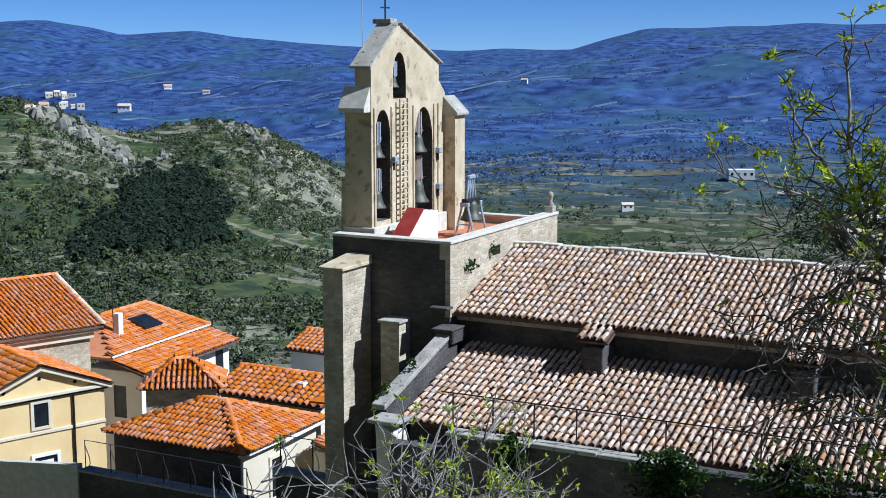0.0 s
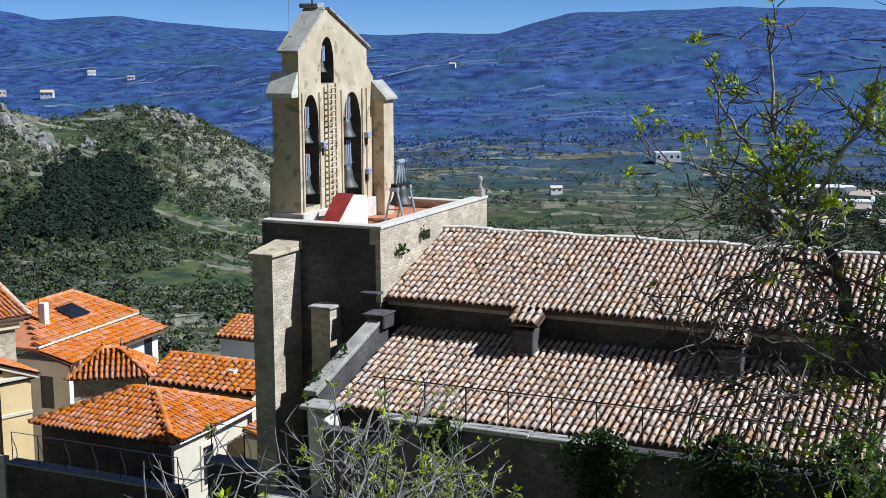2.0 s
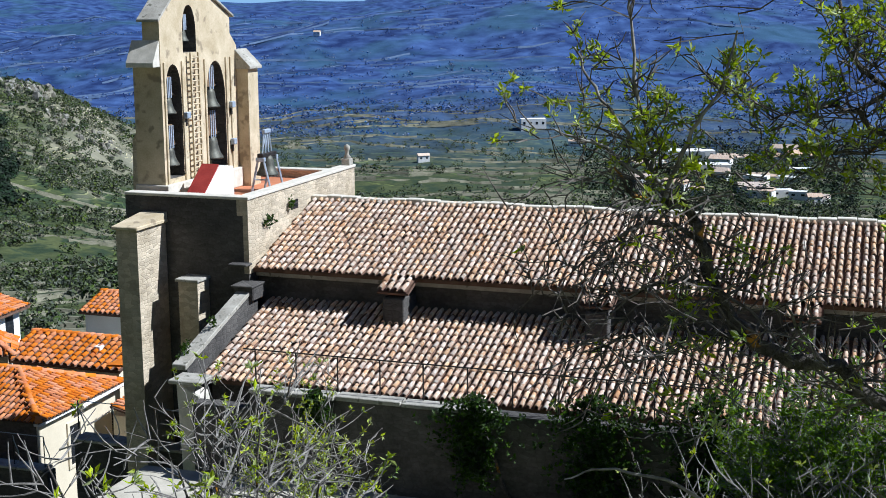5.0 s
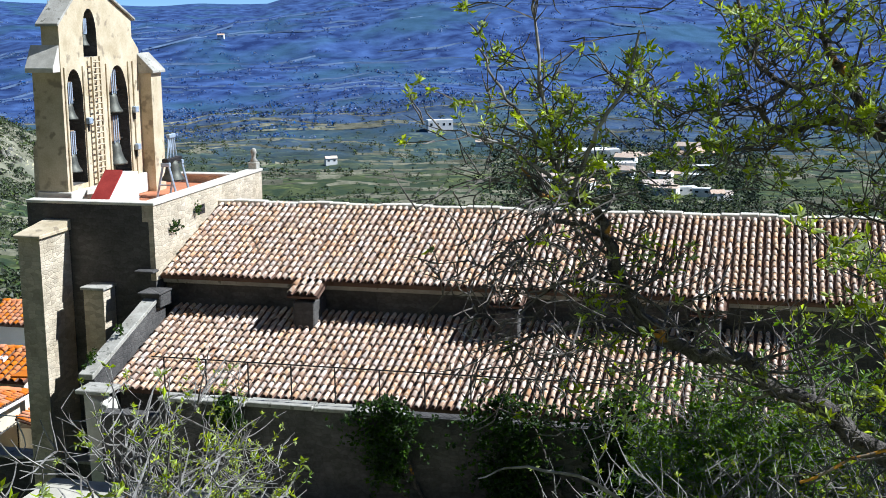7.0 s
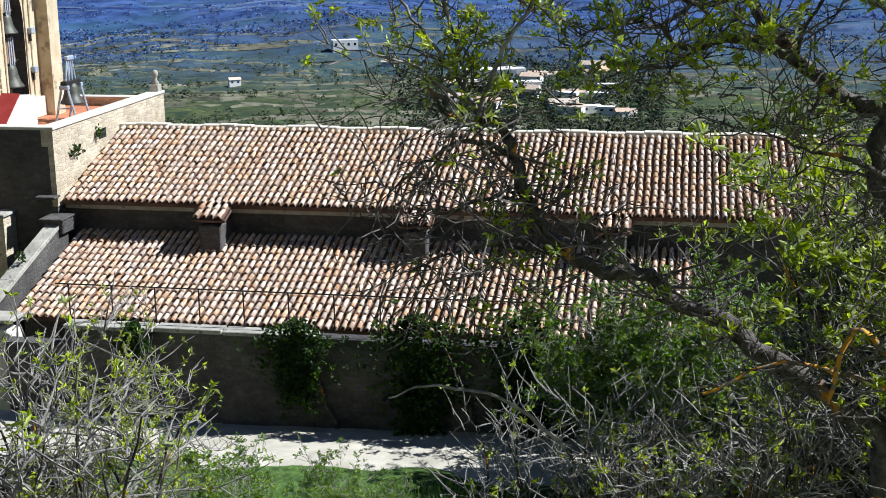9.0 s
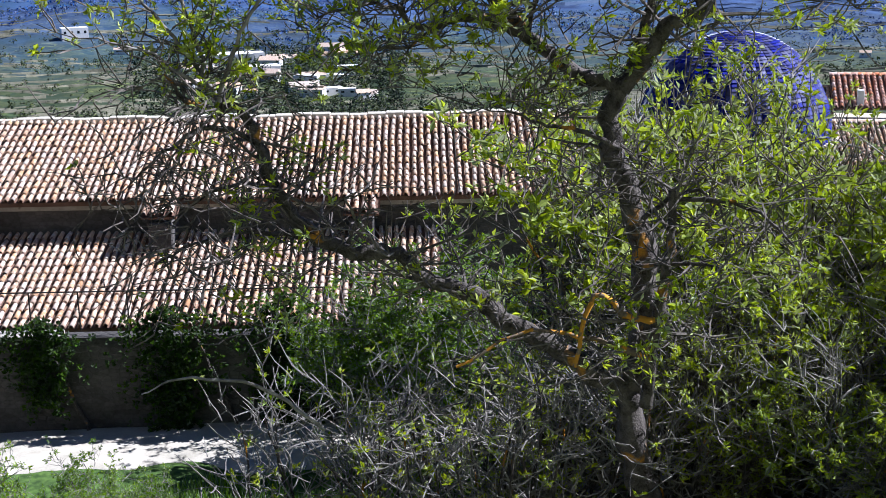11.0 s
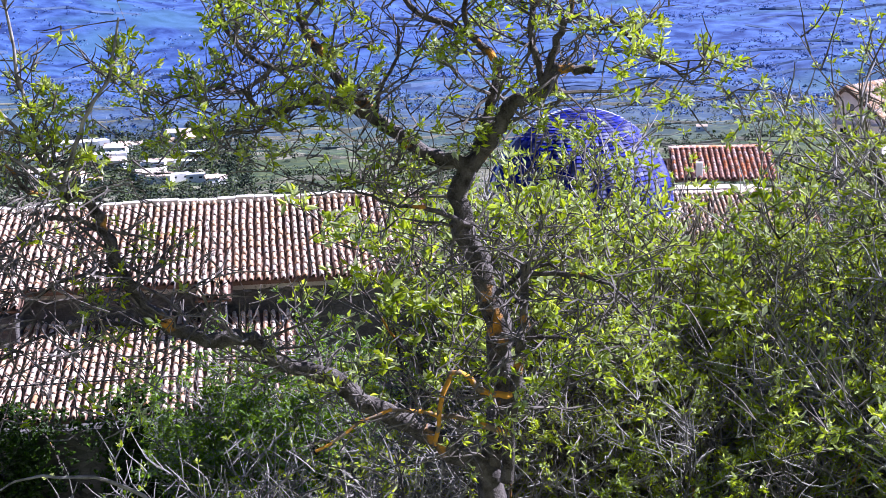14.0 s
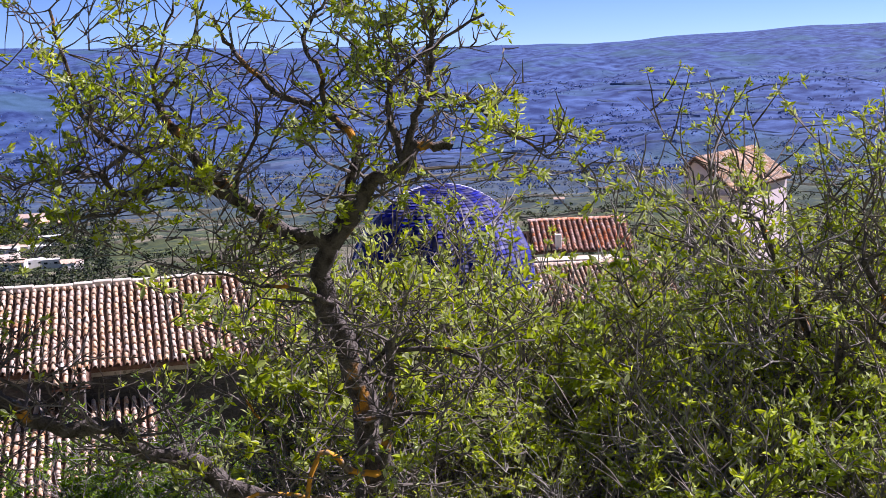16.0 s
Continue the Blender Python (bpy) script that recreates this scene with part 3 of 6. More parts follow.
    wd = N.new("ShaderNodeMath"); wd.operation = "DIVIDE"; L.new(wz.outputs[0], wd.inputs[0]); wd.inputs[1].default_value = 1.7
    wf = N.new("ShaderNodeMath"); wf.operation = "FRACT"; L.new(wd.outputs[0], wf.inputs[0])
    wr = N.new("ShaderNodeValToRGB")
    wr.color_ramp.elements[0].position, wr.color_ramp.elements[0].color = 0.0, (0.25, 0.34, 0.3, 1)
    wr.color_ramp.elements[1].position, wr.color_ramp.elements[1].color = 0.16, (1, 1, 1, 1)
    for pos, col4 in ((0.80, (1.05, 1.05, 1.0, 1)), (0.86, (2.3, 2.15, 1.8, 1)), (0.97, (2.1, 2.0, 1.7, 1))):
        e = wr.color_ramp.elements.new(pos); e.color = col4
    L.new(wf.outputs[0], wr.inputs[0])
    msk = N.new("ShaderNodeTexNoise"); msk.inputs["Scale"].default_value = 0.02; L.new(geo.outputs["Position"], msk.inputs["Vector"])
    mk = N.new("ShaderNodeMapRange"); mk.inputs[1].default_value, mk.inputs[2].default_value = 0.42, 0.56; L.new(msk.outputs[0], mk.inputs[0])
    kn = N.new("ShaderNodeMath"); kn.operation = "MULTIPLY"; L.new(mk.outputs[0], kn.inputs[0]); L.new(k1.outputs[0], kn.inputs[1])
    mt = N.new("ShaderNodeMixRGB"); mt.blend_type = "MULTIPLY"; L.new(kn.outputs[0], mt.inputs[0]); L.new(m2.outputs[0], mt.inputs[1]); L.new(wr.outputs[0], mt.inputs[2])
    # the far ranges: haze blue mixed into their colour with distance
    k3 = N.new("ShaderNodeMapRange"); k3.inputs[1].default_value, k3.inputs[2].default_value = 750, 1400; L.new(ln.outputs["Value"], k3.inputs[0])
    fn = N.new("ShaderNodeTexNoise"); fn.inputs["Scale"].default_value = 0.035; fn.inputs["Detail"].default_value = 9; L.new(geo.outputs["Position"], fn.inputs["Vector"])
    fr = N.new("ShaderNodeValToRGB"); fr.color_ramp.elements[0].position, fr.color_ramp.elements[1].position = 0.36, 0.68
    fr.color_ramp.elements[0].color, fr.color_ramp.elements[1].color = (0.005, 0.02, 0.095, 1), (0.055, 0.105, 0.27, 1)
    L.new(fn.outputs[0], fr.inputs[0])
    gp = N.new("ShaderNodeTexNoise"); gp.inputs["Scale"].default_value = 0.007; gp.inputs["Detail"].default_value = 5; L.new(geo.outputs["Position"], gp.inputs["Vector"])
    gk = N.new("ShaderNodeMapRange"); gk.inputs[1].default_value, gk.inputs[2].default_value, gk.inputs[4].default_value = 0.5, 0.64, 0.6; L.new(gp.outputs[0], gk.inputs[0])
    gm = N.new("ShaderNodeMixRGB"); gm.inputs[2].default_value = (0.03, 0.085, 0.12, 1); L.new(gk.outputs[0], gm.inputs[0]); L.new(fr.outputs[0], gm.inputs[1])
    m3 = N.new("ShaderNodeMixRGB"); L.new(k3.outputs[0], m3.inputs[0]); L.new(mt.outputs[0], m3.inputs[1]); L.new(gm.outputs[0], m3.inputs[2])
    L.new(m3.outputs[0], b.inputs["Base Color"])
    return m


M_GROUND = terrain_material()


def build_ground():
    yaws = [-180 + 5 * i for i in range(26)] + [-50 + 0.36 * i for i in range(300)] + [58 + 5.08 * i for i in range(24)]
    radii = [0.0]
    r = 1.0
    while r < 4080:
        radii.append(r)
        r *= 1.055 if r < 90 else (1.008 if r < 1100 else 1.03)
    radii.append(4100)
    verts, faces = [(0, 0, ground_z(0, 0.001))], []
    n = len(yaws)
    for r in radii[1:]:
        for a in yaws:
            x, y = -math.sin(radians(a)) * r, math.cos(radians(a)) * r
            verts.append((x, y, ground_z(x, y)))
    for j in range(n):
        faces.append((0, 1 + j, 1 + (j + 1) % n))
    for i in range(len(radii) - 2):
        for j in range(n):
            a, b = 1 + i * n + j, 1 + i * n + (j + 1) % n
            faces.append((a, a + n, b + n, b))
    me = bpy.data.meshes.new("ground")
    me.from_pydata(verts, [], faces)
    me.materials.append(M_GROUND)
    bm = bmesh.new(); bm.from_mesh(me)
    bmesh.ops.recalc_face_normals(bm, faces=bm.faces)
    bm.to_mesh(me); bm.free()
    if me.polygons[5].normal.z < 0:
        me.flip_normals()
    me.polygons.foreach_set("use_smooth", [True] * len(me.polygons))
    tagged(new("ground", me), "scrubby terraced hillside falling to a valley and haze-blue hills", "ground", kind="structure")


build_ground()


# ---- houses ----
def place(ob, x, y, z, rot=0.0):
    ob.matrix_world = pose(x, y, z, 0, 0, rot)
    return ob


def window_hole(parent, face, x, y0, y1, z0, z1, surround=None, shut=None, t=0.06, name="window"):
    """A recessed dark pane in a wall facing +x (face 'x') or -y (face 'y'), with a surround; x is the wall's plane."""
    def B(p0, p1, q0, q1, d0, d1):
        return box(x + d0, x + d1, p0, p1, q0, q1) if face == "x" else box(p0, p1, x - d1, x - d0, q0, q1)
    w = part(name, B(y0, y1, z0, z1, -0.25, 0.004), M_GLASS, parent, "dark window")
    if surround:
        for b in ((y0 - 0.14, y0, z0 - 0.12, z1 + 0.14), (y1, y1 + 0.14, z0 - 0.12, z1 + 0.14), (y0, y1, z1, z1 + 0.14), (y0, y1, z0 - 0.12, z0)):
            part("surround", B(*b, -0.02, t), surround, w, "", 0.008)
    if shut:
        part("blind", B(y0 + 0.03, y1 - 0.15, z0, z1 - 0.16, 0.0, 0.02), shut, w, "pale closed blind")
    return w


def hip_roof(parent, x0, x1, y0, y1, z, rise, material, seed=1, back=True, over_label=""):
    """Four tiled slopes on the rectangle of the eaves; the ridge runs along the longer side."""
    w, d = x1 - x0, y1 - y0
    k = min(w, d) / 2
    ridge0 = Vector((x0 + k, y0 + k, z + rise))
    ridge1 = Vector((x1 - k, y1 - k, z + rise))
    core = bmesh.new()
    c = [core.verts.new(p) for p in ((x0, y0, z), (x1, y0, z), (x1, y1, z), (x0, y1, z))]
    r = [core.verts.new(p) for p in (ridge0, ridge1)]
    if w >= d:
        fs = ((c[0], c[1], r[1], r[0]), (c[1], c[2], r[1]), (c[2], c[3], r[0], r[1]), (c[3], c[0], r[0]))
    else:
        fs = ((c[0], c[1], r[0]), (c[1], c[2], r[1], r[0]), (c[2], c[3], r[1]), (c[3], c[0], r[0], r[1]))
    for f in fs:
        core.faces.new(f)
    core.faces.new(c[::-1])
    roof = part("roof", core, M_CHANNEL_SHADE, parent, "tiled hip roof")
    run = math.hypot(k, rise)
    s = k / run
    # slope facing -y, and slope facing +x; the others are out of sight
    tiled_slope(roof, "front_tiles", (x0, y0 + k, z + rise), (1, 0, 0), (0, -k, -rise), w, run, material,
                lambda u, v: (run - v) * s <= min(u, w - u) + 0.2, seed=seed)
    tiled_slope(roof, "side_tiles", (x1 - k, y0, z + rise), (0, 1, 0), (k, 0, -rise), d, run, material,
                lambda u, v: (run - v) * s <= min(u, d - u) + 0.2, seed=seed + 1)
    for p, q in (((x1, y0, z + 0.04), (x1 - k, y0 + k, z + rise + 0.06)), ((x0, y0, z + 0.04), (x0 + k, y0 + k, z + rise + 0.06)),
                 ((x1, y1, z + 0.04), (x1 - k, y1 - k, z + rise + 0.06))):
        ridge_tiles(roof, q, p, material, 0.12)
    if (ridge1 - ridge0).length > 0.3:
        ridge_tiles(roof, ridge0 + Vector((0, 0, 0.05)), ridge1 + Vector((0, 0, 0.05)), material)
    return roof


def hip_house():
    h = place(thing("tiled_house", "small stone house with an orange barrel-tile hip roof", "house"), -29.9, 38.9, -12)
    x0, x1, y0, y1, z = -3.2, 3.2, -2.7, 2.7, 9.96
    # shaded sides painted dark; only the sunlit front keeps the cream render
    part("wall", box(x0 + 0.3, x1 - 0.34, y0 + 0.3, y1 - 0.3, 0, z + 0.02), M_RUBBLE_SHADE, h, "rubble wall darkened with its shade")
    part("front_wall", box(x1 - 0.34, x1 - 0.3, y0 + 0.3, y1 - 0.3, 0, z + 0.01), M_CREAM, h, "cream rendered wall")
    hip_roof(h, x0, x1, y0, y1, z, 0.97, M_TILE_NEW, 21)
    part("eaves_board", box(x1 - 0.3, x1 - 0.06, y0 + 0.1, y1 - 0.1, z - 0.13, z - 0.01), M_WHITE, h, "white eaves board")
    window_hole(h, "x", x1 - 0.3, -0.62, 0.02, z - 2.2, z - 0.75, M_CREAM)
    part("gutter", tube((x1 + 0.05, -0.2, z - 0.12), (x1 + 0.05, y1 + 0.6, z - 0.02), 0.06), M_WHITE, h)
    return h


def stone_turret():
    h = place(thing("stone_turret", "squat stone turret with a hipped barrel-tile roof", "turret"), -34.1, 42.05, -12, 34)
    part("wall", box(-1.45, 1.45, 0.25, 2.5, 0, 10.12), M_STONE, h, "pale rubble turret wall")
    hip_roof(h, -1.72, 1.72, 0, 2.75, 10.1, 0.95, M_TILE_NEW, 31)
    for x in (-0.35, 0.42):
        f = part("finial", tube((x, 1.37, 11.05), (x, 1.37, 11.5), 0.03, 0.008), M_IRON, h, "iron finial")
        part("ball", lathe([(0.001, 0.0), (0.05, 0.03), (0.06, 0.07), (0.04, 0.11), (0.001, 0.14)], 8), M_IRON, f).location = (x, 1.37, 11.15)


def lean_roof(parent, x0, x1, ytop, ztop, yeave, zeave, material, seed, col=0.215):
    """A single slope facing -y."""
    d = Vector((0, yeave - ytop, zeave - ztop))
    roof = part("roof", prism([(x0, ytop, ztop), (x1, ytop, ztop), (x1, yeave, zeave), (x0, yeave, zeave)], (0, 0, -0.1)), M_CHANNEL_SHADE, parent, "tiled roof")
    tiled_slope(roof, "tiles", (x0, ytop, ztop), (1, 0, 0), d, x1 - x0, d.length, material, seed=seed, col=col)
    ridge_tiles(roof, (x0, ytop, ztop + 0.05), (x1, ytop, ztop + 0.05), material)
    return roof


def back_houses():
    h = place(thing("row_house", "low house with a mixed old barrel-tile roof and a skylight", "house"), 0, 0, 0)
    part("wall", box(-33.4, -28.4, 43.8, 47, -12, -2.2), M_CREAM, h)
    r = lean_roof(h, -33.7, -28.1, 45.7, -1.62, 43.4, -2.25, M_TILE_NEW, 41, 0.33)
    part("skylight", box(-30.05, -29.75, 44.6, 44.95, -1.95, -1.7), M_WHITE, r, "small white skylight", 0.02)
    h2 = place(thing("row_house", "far low house with a barrel-tile roof", "house"), 0, 0, 0)
    part("wall", box(-39, -34.6, 57.3, 61, -16, -3.7), M_WHITE, h2)
    lean_roof(h2, -39.2, -34.4, 59.2, -3.1, 57, -3.75, M_TILE_NEW, 43, 0.3)


def white_house():
    """Long house with a lower strip of new tiles under the old roof."""
    h = place(thing("white_house", "long white house with a wide orange barrel-tile roof", "house"), -39.1, 52.9, -15.6, 4)
    h.matrix_world = h.matrix_world @ Matrix.Scale(1.15, 4)
    z = 11.4
    part("wall", box(-3.1, -0.35, -6.6, -0.3, 0, z), M_WHITE, h, "white rendered wall")
    d = Vector((1.6, 0, -0.42))
    rf = part("lower_roof", prism([(-1.6, -6.9, z + 0.45), (-1.6, 0, z + 0.45), (0, 0, z + 0.02), (0, -6.9, z + 0.02)], (0, 0, -0.1)), M_CHANNEL_SHADE, h, "new orange tile strip")
    tiled_slope(rf, "tiles", (-1.6, -6.9, z + 0.45), (0, 1, 0), d, 6.9, d.length, M_TILE_NEW, seed=51)
    d2 = Vector((2.6, 0, -0.95))
    r2 = part("upper_roof", prism([(-4.2, -4.1, z + 1.5), (-4.2, -0.9, z + 1.5), (-1.5, 0, z + 0.55), (-1.5, -6.9, z + 0.55)], (0, 0, -0.12)), M_CHANNEL_SHADE, h, "old orange tile roof")
    tiled_slope(r2, "tiles", (-4.2, -6.9, z + 1.5), (0, 1, 0), d2, 6.9, d2.length, M_TILE_NEW, lambda u, v: 2.8 - v < u < 6.0 + v * 0.33, seed=52)
    part("front_hip", prism([(-4.2, -4.1, z + 1.5), (-1.5, -6.9, z + 0.55), (-3.9, -6.9, z + 0.55)], (0, 0, -0.1)), M_TILE_NEW, h)
    ridge_tiles(r2, (-4.2, -4.1, z + 1.54), (-4.2, -0.9, z + 1.54), M_TILE_NEW)
    ridge_tiles(r2, (-4.2, -0.9, z + 1.54), (-1.5, 0, z + 0.6), M_TILE_NEW)
    ridge_tiles(r2, (-1.5, -6.9, z + 0.56), (-1.5, 0, z + 0.56), M_MORTAR, 0.07)
    part("skylight", prism([(-3.3, -3.4, z + 1.3), (-3.3, -2.2, z + 1.3), (-2.4, -2.2, z + 0.97), (-2.4, -3.4, z + 0.97)], (0, 0, 0.06)), M_GLASS, r2, "glazed roof light")
    ch = part("chimney", box(-2.9, -2.6, -4.95, -4.65, z + 0.9, z + 1.9), M_WHITE, h, "white chimney", 0.02)
    part("aerial", tube((-3.0, -4.8, z + 1.0), (-3.0, -4.8, z + 3.3), 0.02), M_IRON, h, "thin television aerial")
    for k in range(3):
        part("aerial_bar", tube((-3.0, -5.1 + 0.05 * k, z + 2.6 + 0.3 * k), (-3.0, -4.5 - 0.05 * k, z + 2.6 + 0.3 * k), 0.012), M_IRON, ch)
    window_hole(h, "x", -0.35, -1.35, -0.75, z - 1.15, z - 0.2, None)
    window_hole(h, "x", -0.35, -2.9, -2.5, z - 0.85, z - 0.25, None)
    window_hole(h, "y", -6.6, -1.7, -1.1, z - 1.9, z - 0.6, None)
    window_hole(h, "y", -6.6, -1.7, -1.1, z - 3.6, z - 2.6, None)


def yellow_house():
    """Pediment-fronted house; local +x is the front, local y runs along it."""
    h = place(thing("yellow_house", "yellow rendered house with a classical pediment and tiled roof", "house"), -36.8, 40.6, -14, -21)
    z = 12.4
    W = -5.75                 # far corner of the front
    mid = W / 2
    part("wall", box(-7.0, 0, W, -0.1, 0, z), M_YELLOW, h, "smooth yellow rendered wall")
    part("wall", box(-7.0, -0.6, -12.0, W, 0, z - 1.2), M_YELLOW, h, "smooth yellow rendered wall")
    part("pediment", prism([(0, W, z), (0, -0.1, z), (0, mid, z + 1.12)], (-0.3, 0, 0)), M_YELLOW, h, "yellow pediment")
    part("cornice", box(-0.05, 0.16, W - 0.2, 0.12, z - 0.12, z + 0.02), M_CREAM, h, "pale moulded cornice", 0.02)
    # dark strip added as the shadow below the cornice
    part("cornice", box(-0.05, 0.09, W - 0.1, 0.04, z - 0.2, z - 0.12), M_IRON, h, "dark strip standing in for the cornice's shadow")
    part("string_course", box(-0.05, 0.06, W, -0.08, z - 1.62, z - 1.48), M_CREAM, h, "", 0.015)
    part("drainpipe", tube((0.08, -1.5, z - 0.15), (0.08, -1.5, 4), 0.045), M_IRON, h, "dark drainpipe")
    window_hole(h, "x", 0, mid - 0.3, mid + 0.3, z - 1.3, z - 0.35, M_CREAM)
    window_hole(h, "x", 0, mid - 0.35, mid + 0.6, z - 4.0, z - 2.55, M_WHITE, M_WHITE)
    for y, zz in ((mid, 0.66), (mid + 1.5, 0.3), (mid - 1.5, 0.3)):
        part("round_vent", tube((-0.02, y, z + zz), (0.012, y, z + zz), 0.08, 0.08, 10), M_GLASS, h)
    for side in (1, -1):
        e = 0.15 if side > 0 else W - 0.25
        d = Vector((0, e - mid, -1.22))
        r = part("roof", prism([(-7, mid, z + 1.24), (0.25, mid, z + 1.24), (0.25, e, z + 0.02), (-7, e, z + 0.02)], (0, 0, -0.08)), M_CHANNEL_SHADE, h, "tiled roof slope")
        tiled_slope(r, "tiles", (-7.0, mid, z + 1.24), (1, 0, 0), d, 7.25, d.length, M_TILE_NEW, seed=60 + side)
        part("raking_cornice", prism([(0.22, mid, z + 1.14), (0.22, e, z - 0.06), (0.22, e, z - 0.18), (0.22, mid, z + 1.0)], (-0.25, 0, 0)), M_CREAM, h, "", 0.01)
    ridge_tiles(h, (-7, mid, z + 1.28), (0.25, mid, z + 1.28), M_TILE_NEW)


def great_roof():
    h = place(thing("tall_house", "tall house with a broad orange barrel-tile roof", "house"), -40.5, 44.3, -14, -21)
    z = 13.75
    part("wall", box(-8, -0.45, -14, -0.2, 0, z), M_STONE, h, "pale stone wall")
    part("cornice", box(-0.5, -0.12, -14, 0.1, z - 0.3, z - 0.06), M_CREAM, h, "stepped pale cornice", 0.03)
    part("cornice", box(-0.5, -0.28, -14, -0.05, z - 0.6, z - 0.3), M_CREAM, h, "stepped pale cornice", 0.03)
    d = Vector((5.0, 0, -1.6))
    r = part("roof", prism([(-5, -14, z + 1.6), (-5, 0.5, z + 1.6), (0, 0.3, z), (0, -14, z)], (0, 0, -0.12)), M_CHANNEL_SHADE, h, "broad tiled roof")
    tiled_slope(r, "tiles", (-5, -14, z + 1.6), (0, 1, 0), d, 14.3, d.length, M_TILE_NEW, seed=71)
    ridge_tiles(r, (-5, -14, z + 1.65), (-5, 0.5, z + 1.65), M_TILE_NEW)
    ridge_tiles(r, (-5, 0.42, z + 1.65), (0.05, 0.25, z + 0.06), M_TILE)


hip_house()
stone_turret()
back_houses()
white_house()
yellow_house()
great_roof()


# ---- walls and lane in front of the church ----
def lane_wall():
    w = thing("terrace_wall", "rough stone terrace wall with a slab coping below the church", "wall", kind="structure")
    part("wall_body", box(-13.2, 6.0, 25.6, 25.98, -1.0, 3.42), M_RUBBLE_SHADE, w, "shadowed rubble stone wall")
    part("wall_body", box(-14.72, -13.2, 25.62, 26.0, -1.0, 3.0), M_RUBBLE_SHADE, w, "shadowed rubble stone wall")
    rng = random.Random(4)
    x = -13.2
    while x < -8.4:
        L = rng.uniform(0.9, 1.6)
        part("coping_slab", box(x, x + L - 0.03, 25.5 + rng.uniform(-0.05, 0.03), 25.9, 3.42, 3.5 + rng.uniform(0, 0.03)), M_GREY, w, "", 0.015)
        x += L
    f = thing("railing", "thin dark iron railing on the terrace wall", "railing")
    xs = [-13.2 + 1.0 * i for i in range(12)]
    for x in xs:
        part("post", tube((x, 25.85, 3.5), (x, 25.85, 4.32), 0.018), M_IRON, f)
    part("top_rail", tube((-13.5, 25.85, 4.32), (-1.9, 25.85, 4.32), 0.018), M_IRON, f)


def lane():
    verts, faces = [], []
    n = 60
    for i in range(n):
        x = -16 + i * 0.45
        for k, y in enumerate((23.25 + 0.25 * math.sin(x * 0.9) + 0.2 * math.sin(x * 2.3), 23.9, 25.6)):
            verts.append((x, y, max(ground_z(x, y), 1.3) + (0.07 if k else 0.0)))
    for i in range(n - 1):
        for k in range(2):
            a = i * 3 + k
            faces.append((a, a + 3, a + 4, a + 1))
    tagged(mesh_part("pavement", verts, faces, M_LANE), "pale dusty gravel lane below the wall", "lane", kind="structure")


M_LANE = mat("dusty_lane", (0.36, 0.33, 0.26), (0.56, 0.51, 0.42), 1.5, 0.95, 0.4, 20)
lane_wall()
lane()


# ---- trees ----
def limb(verts, faces, pts, radii, n=7):
    """A bent tapering branch through pts."""
    pts = [Vector(p) for p in pts]
    prev = None
    for i, p in enumerate(pts):
        d = (pts[min(i + 1, len(pts) - 1)] - pts[max(i - 1, 0)]).normalized()
        u = d.orthogonal().normalized() if prev is None else (prev - d * prev.dot(d)).normalized()
        prev = u
        v = d.cross(u)
        b0 = len(verts)
        for k in range(n):
            a = 2 * math.pi * k / n
            verts.append(p + (u * math.cos(a) + v * math.sin(a)) * radii[i] * (1 + 0.12 * math.sin(3 * a + i)))
        if i:
            for k in range(n):
                j = (k + 1) % n
                faces.append((b0 - n + k, b0 - n + j, b0 + j, b0 + k))


def smooth_path(pts, n, rng, wob):
    """Catmull-Rom through pts with small kinks."""
    pts = [Vector(p) for p in pts]
    out = []
    ext = [2 * pts[0] - pts[1]] + pts + [2 * pts[-1] - pts[-2]]
    for i in range(1, len(ext) - 2):
        a, b, c, d = ext[i - 1:i + 3]
        for k in range(n):
            t = k / n
            p = 0.5 * ((2 * b) + (c - a) * t + (2 * a - 5 * b + 4 * c - d) * t * t + (3 * b - 3 * c + d - a) * t ** 3)
            out.append(p + Vector((rng.uniform(-1, 1), rng.uniform(-1, 1), rng.uniform(-1, 1))) * wob)
    out.append(pts[-1])
    return out


def grow(verts, faces, leaves, start, direction, length, radius, depth, rng, up=0.25, leafy=1.0, n=5, twigs=3, kink=0.17):
    """A branch that forks into twigs; leaf tufts along the youngest."""
    segs = max(3, int(length / 0.14))
    p, d = Vector(start), Vector(direction).normalized()
    pts, rad = [p.copy()], [radius]
    for i in range(segs):
        d = (d + Vector((rng.gauss(0, kink), rng.gauss(0, kink), rng.gauss(0, kink * 0.9) + up * 0.12))).normalized()
        p = p + d * (length / segs)
        pts.append(p.copy())
        rad.append(radius * (1 - 0.62 * (i + 1) / segs))
    limb(verts, faces, pts, rad, n if radius > 0.012 else (4 if radius > 0.006 else 3))
    if depth > 0:
        for k in range(twigs):
            i = rng.randint(max(1, segs // 4), segs)
            side = Vector((rng.gauss(0, 1), rng.gauss(0, 1), rng.gauss(0, 0.7) + up)).normalized()
            dd = (d * 0.55 + side * 0.85).normalized()
            grow(verts, faces, leaves, pts[i], dd, length * rng.uniform(0.45, 0.8), max(0.0075, rad[i] * 0.7), depth - 1, rng, up, leafy, n, twigs, kink)
    if depth <= 1 and leafy > 0:
        for i in range(1, len(pts)):
            if rng.random() < leafy * ((1.7 if i >= len(pts) - 2 else 0.35) if depth == 0 else 0.2):
                leaves.append((pts[i], (pts[i] - pts[i - 1]).normalized()))


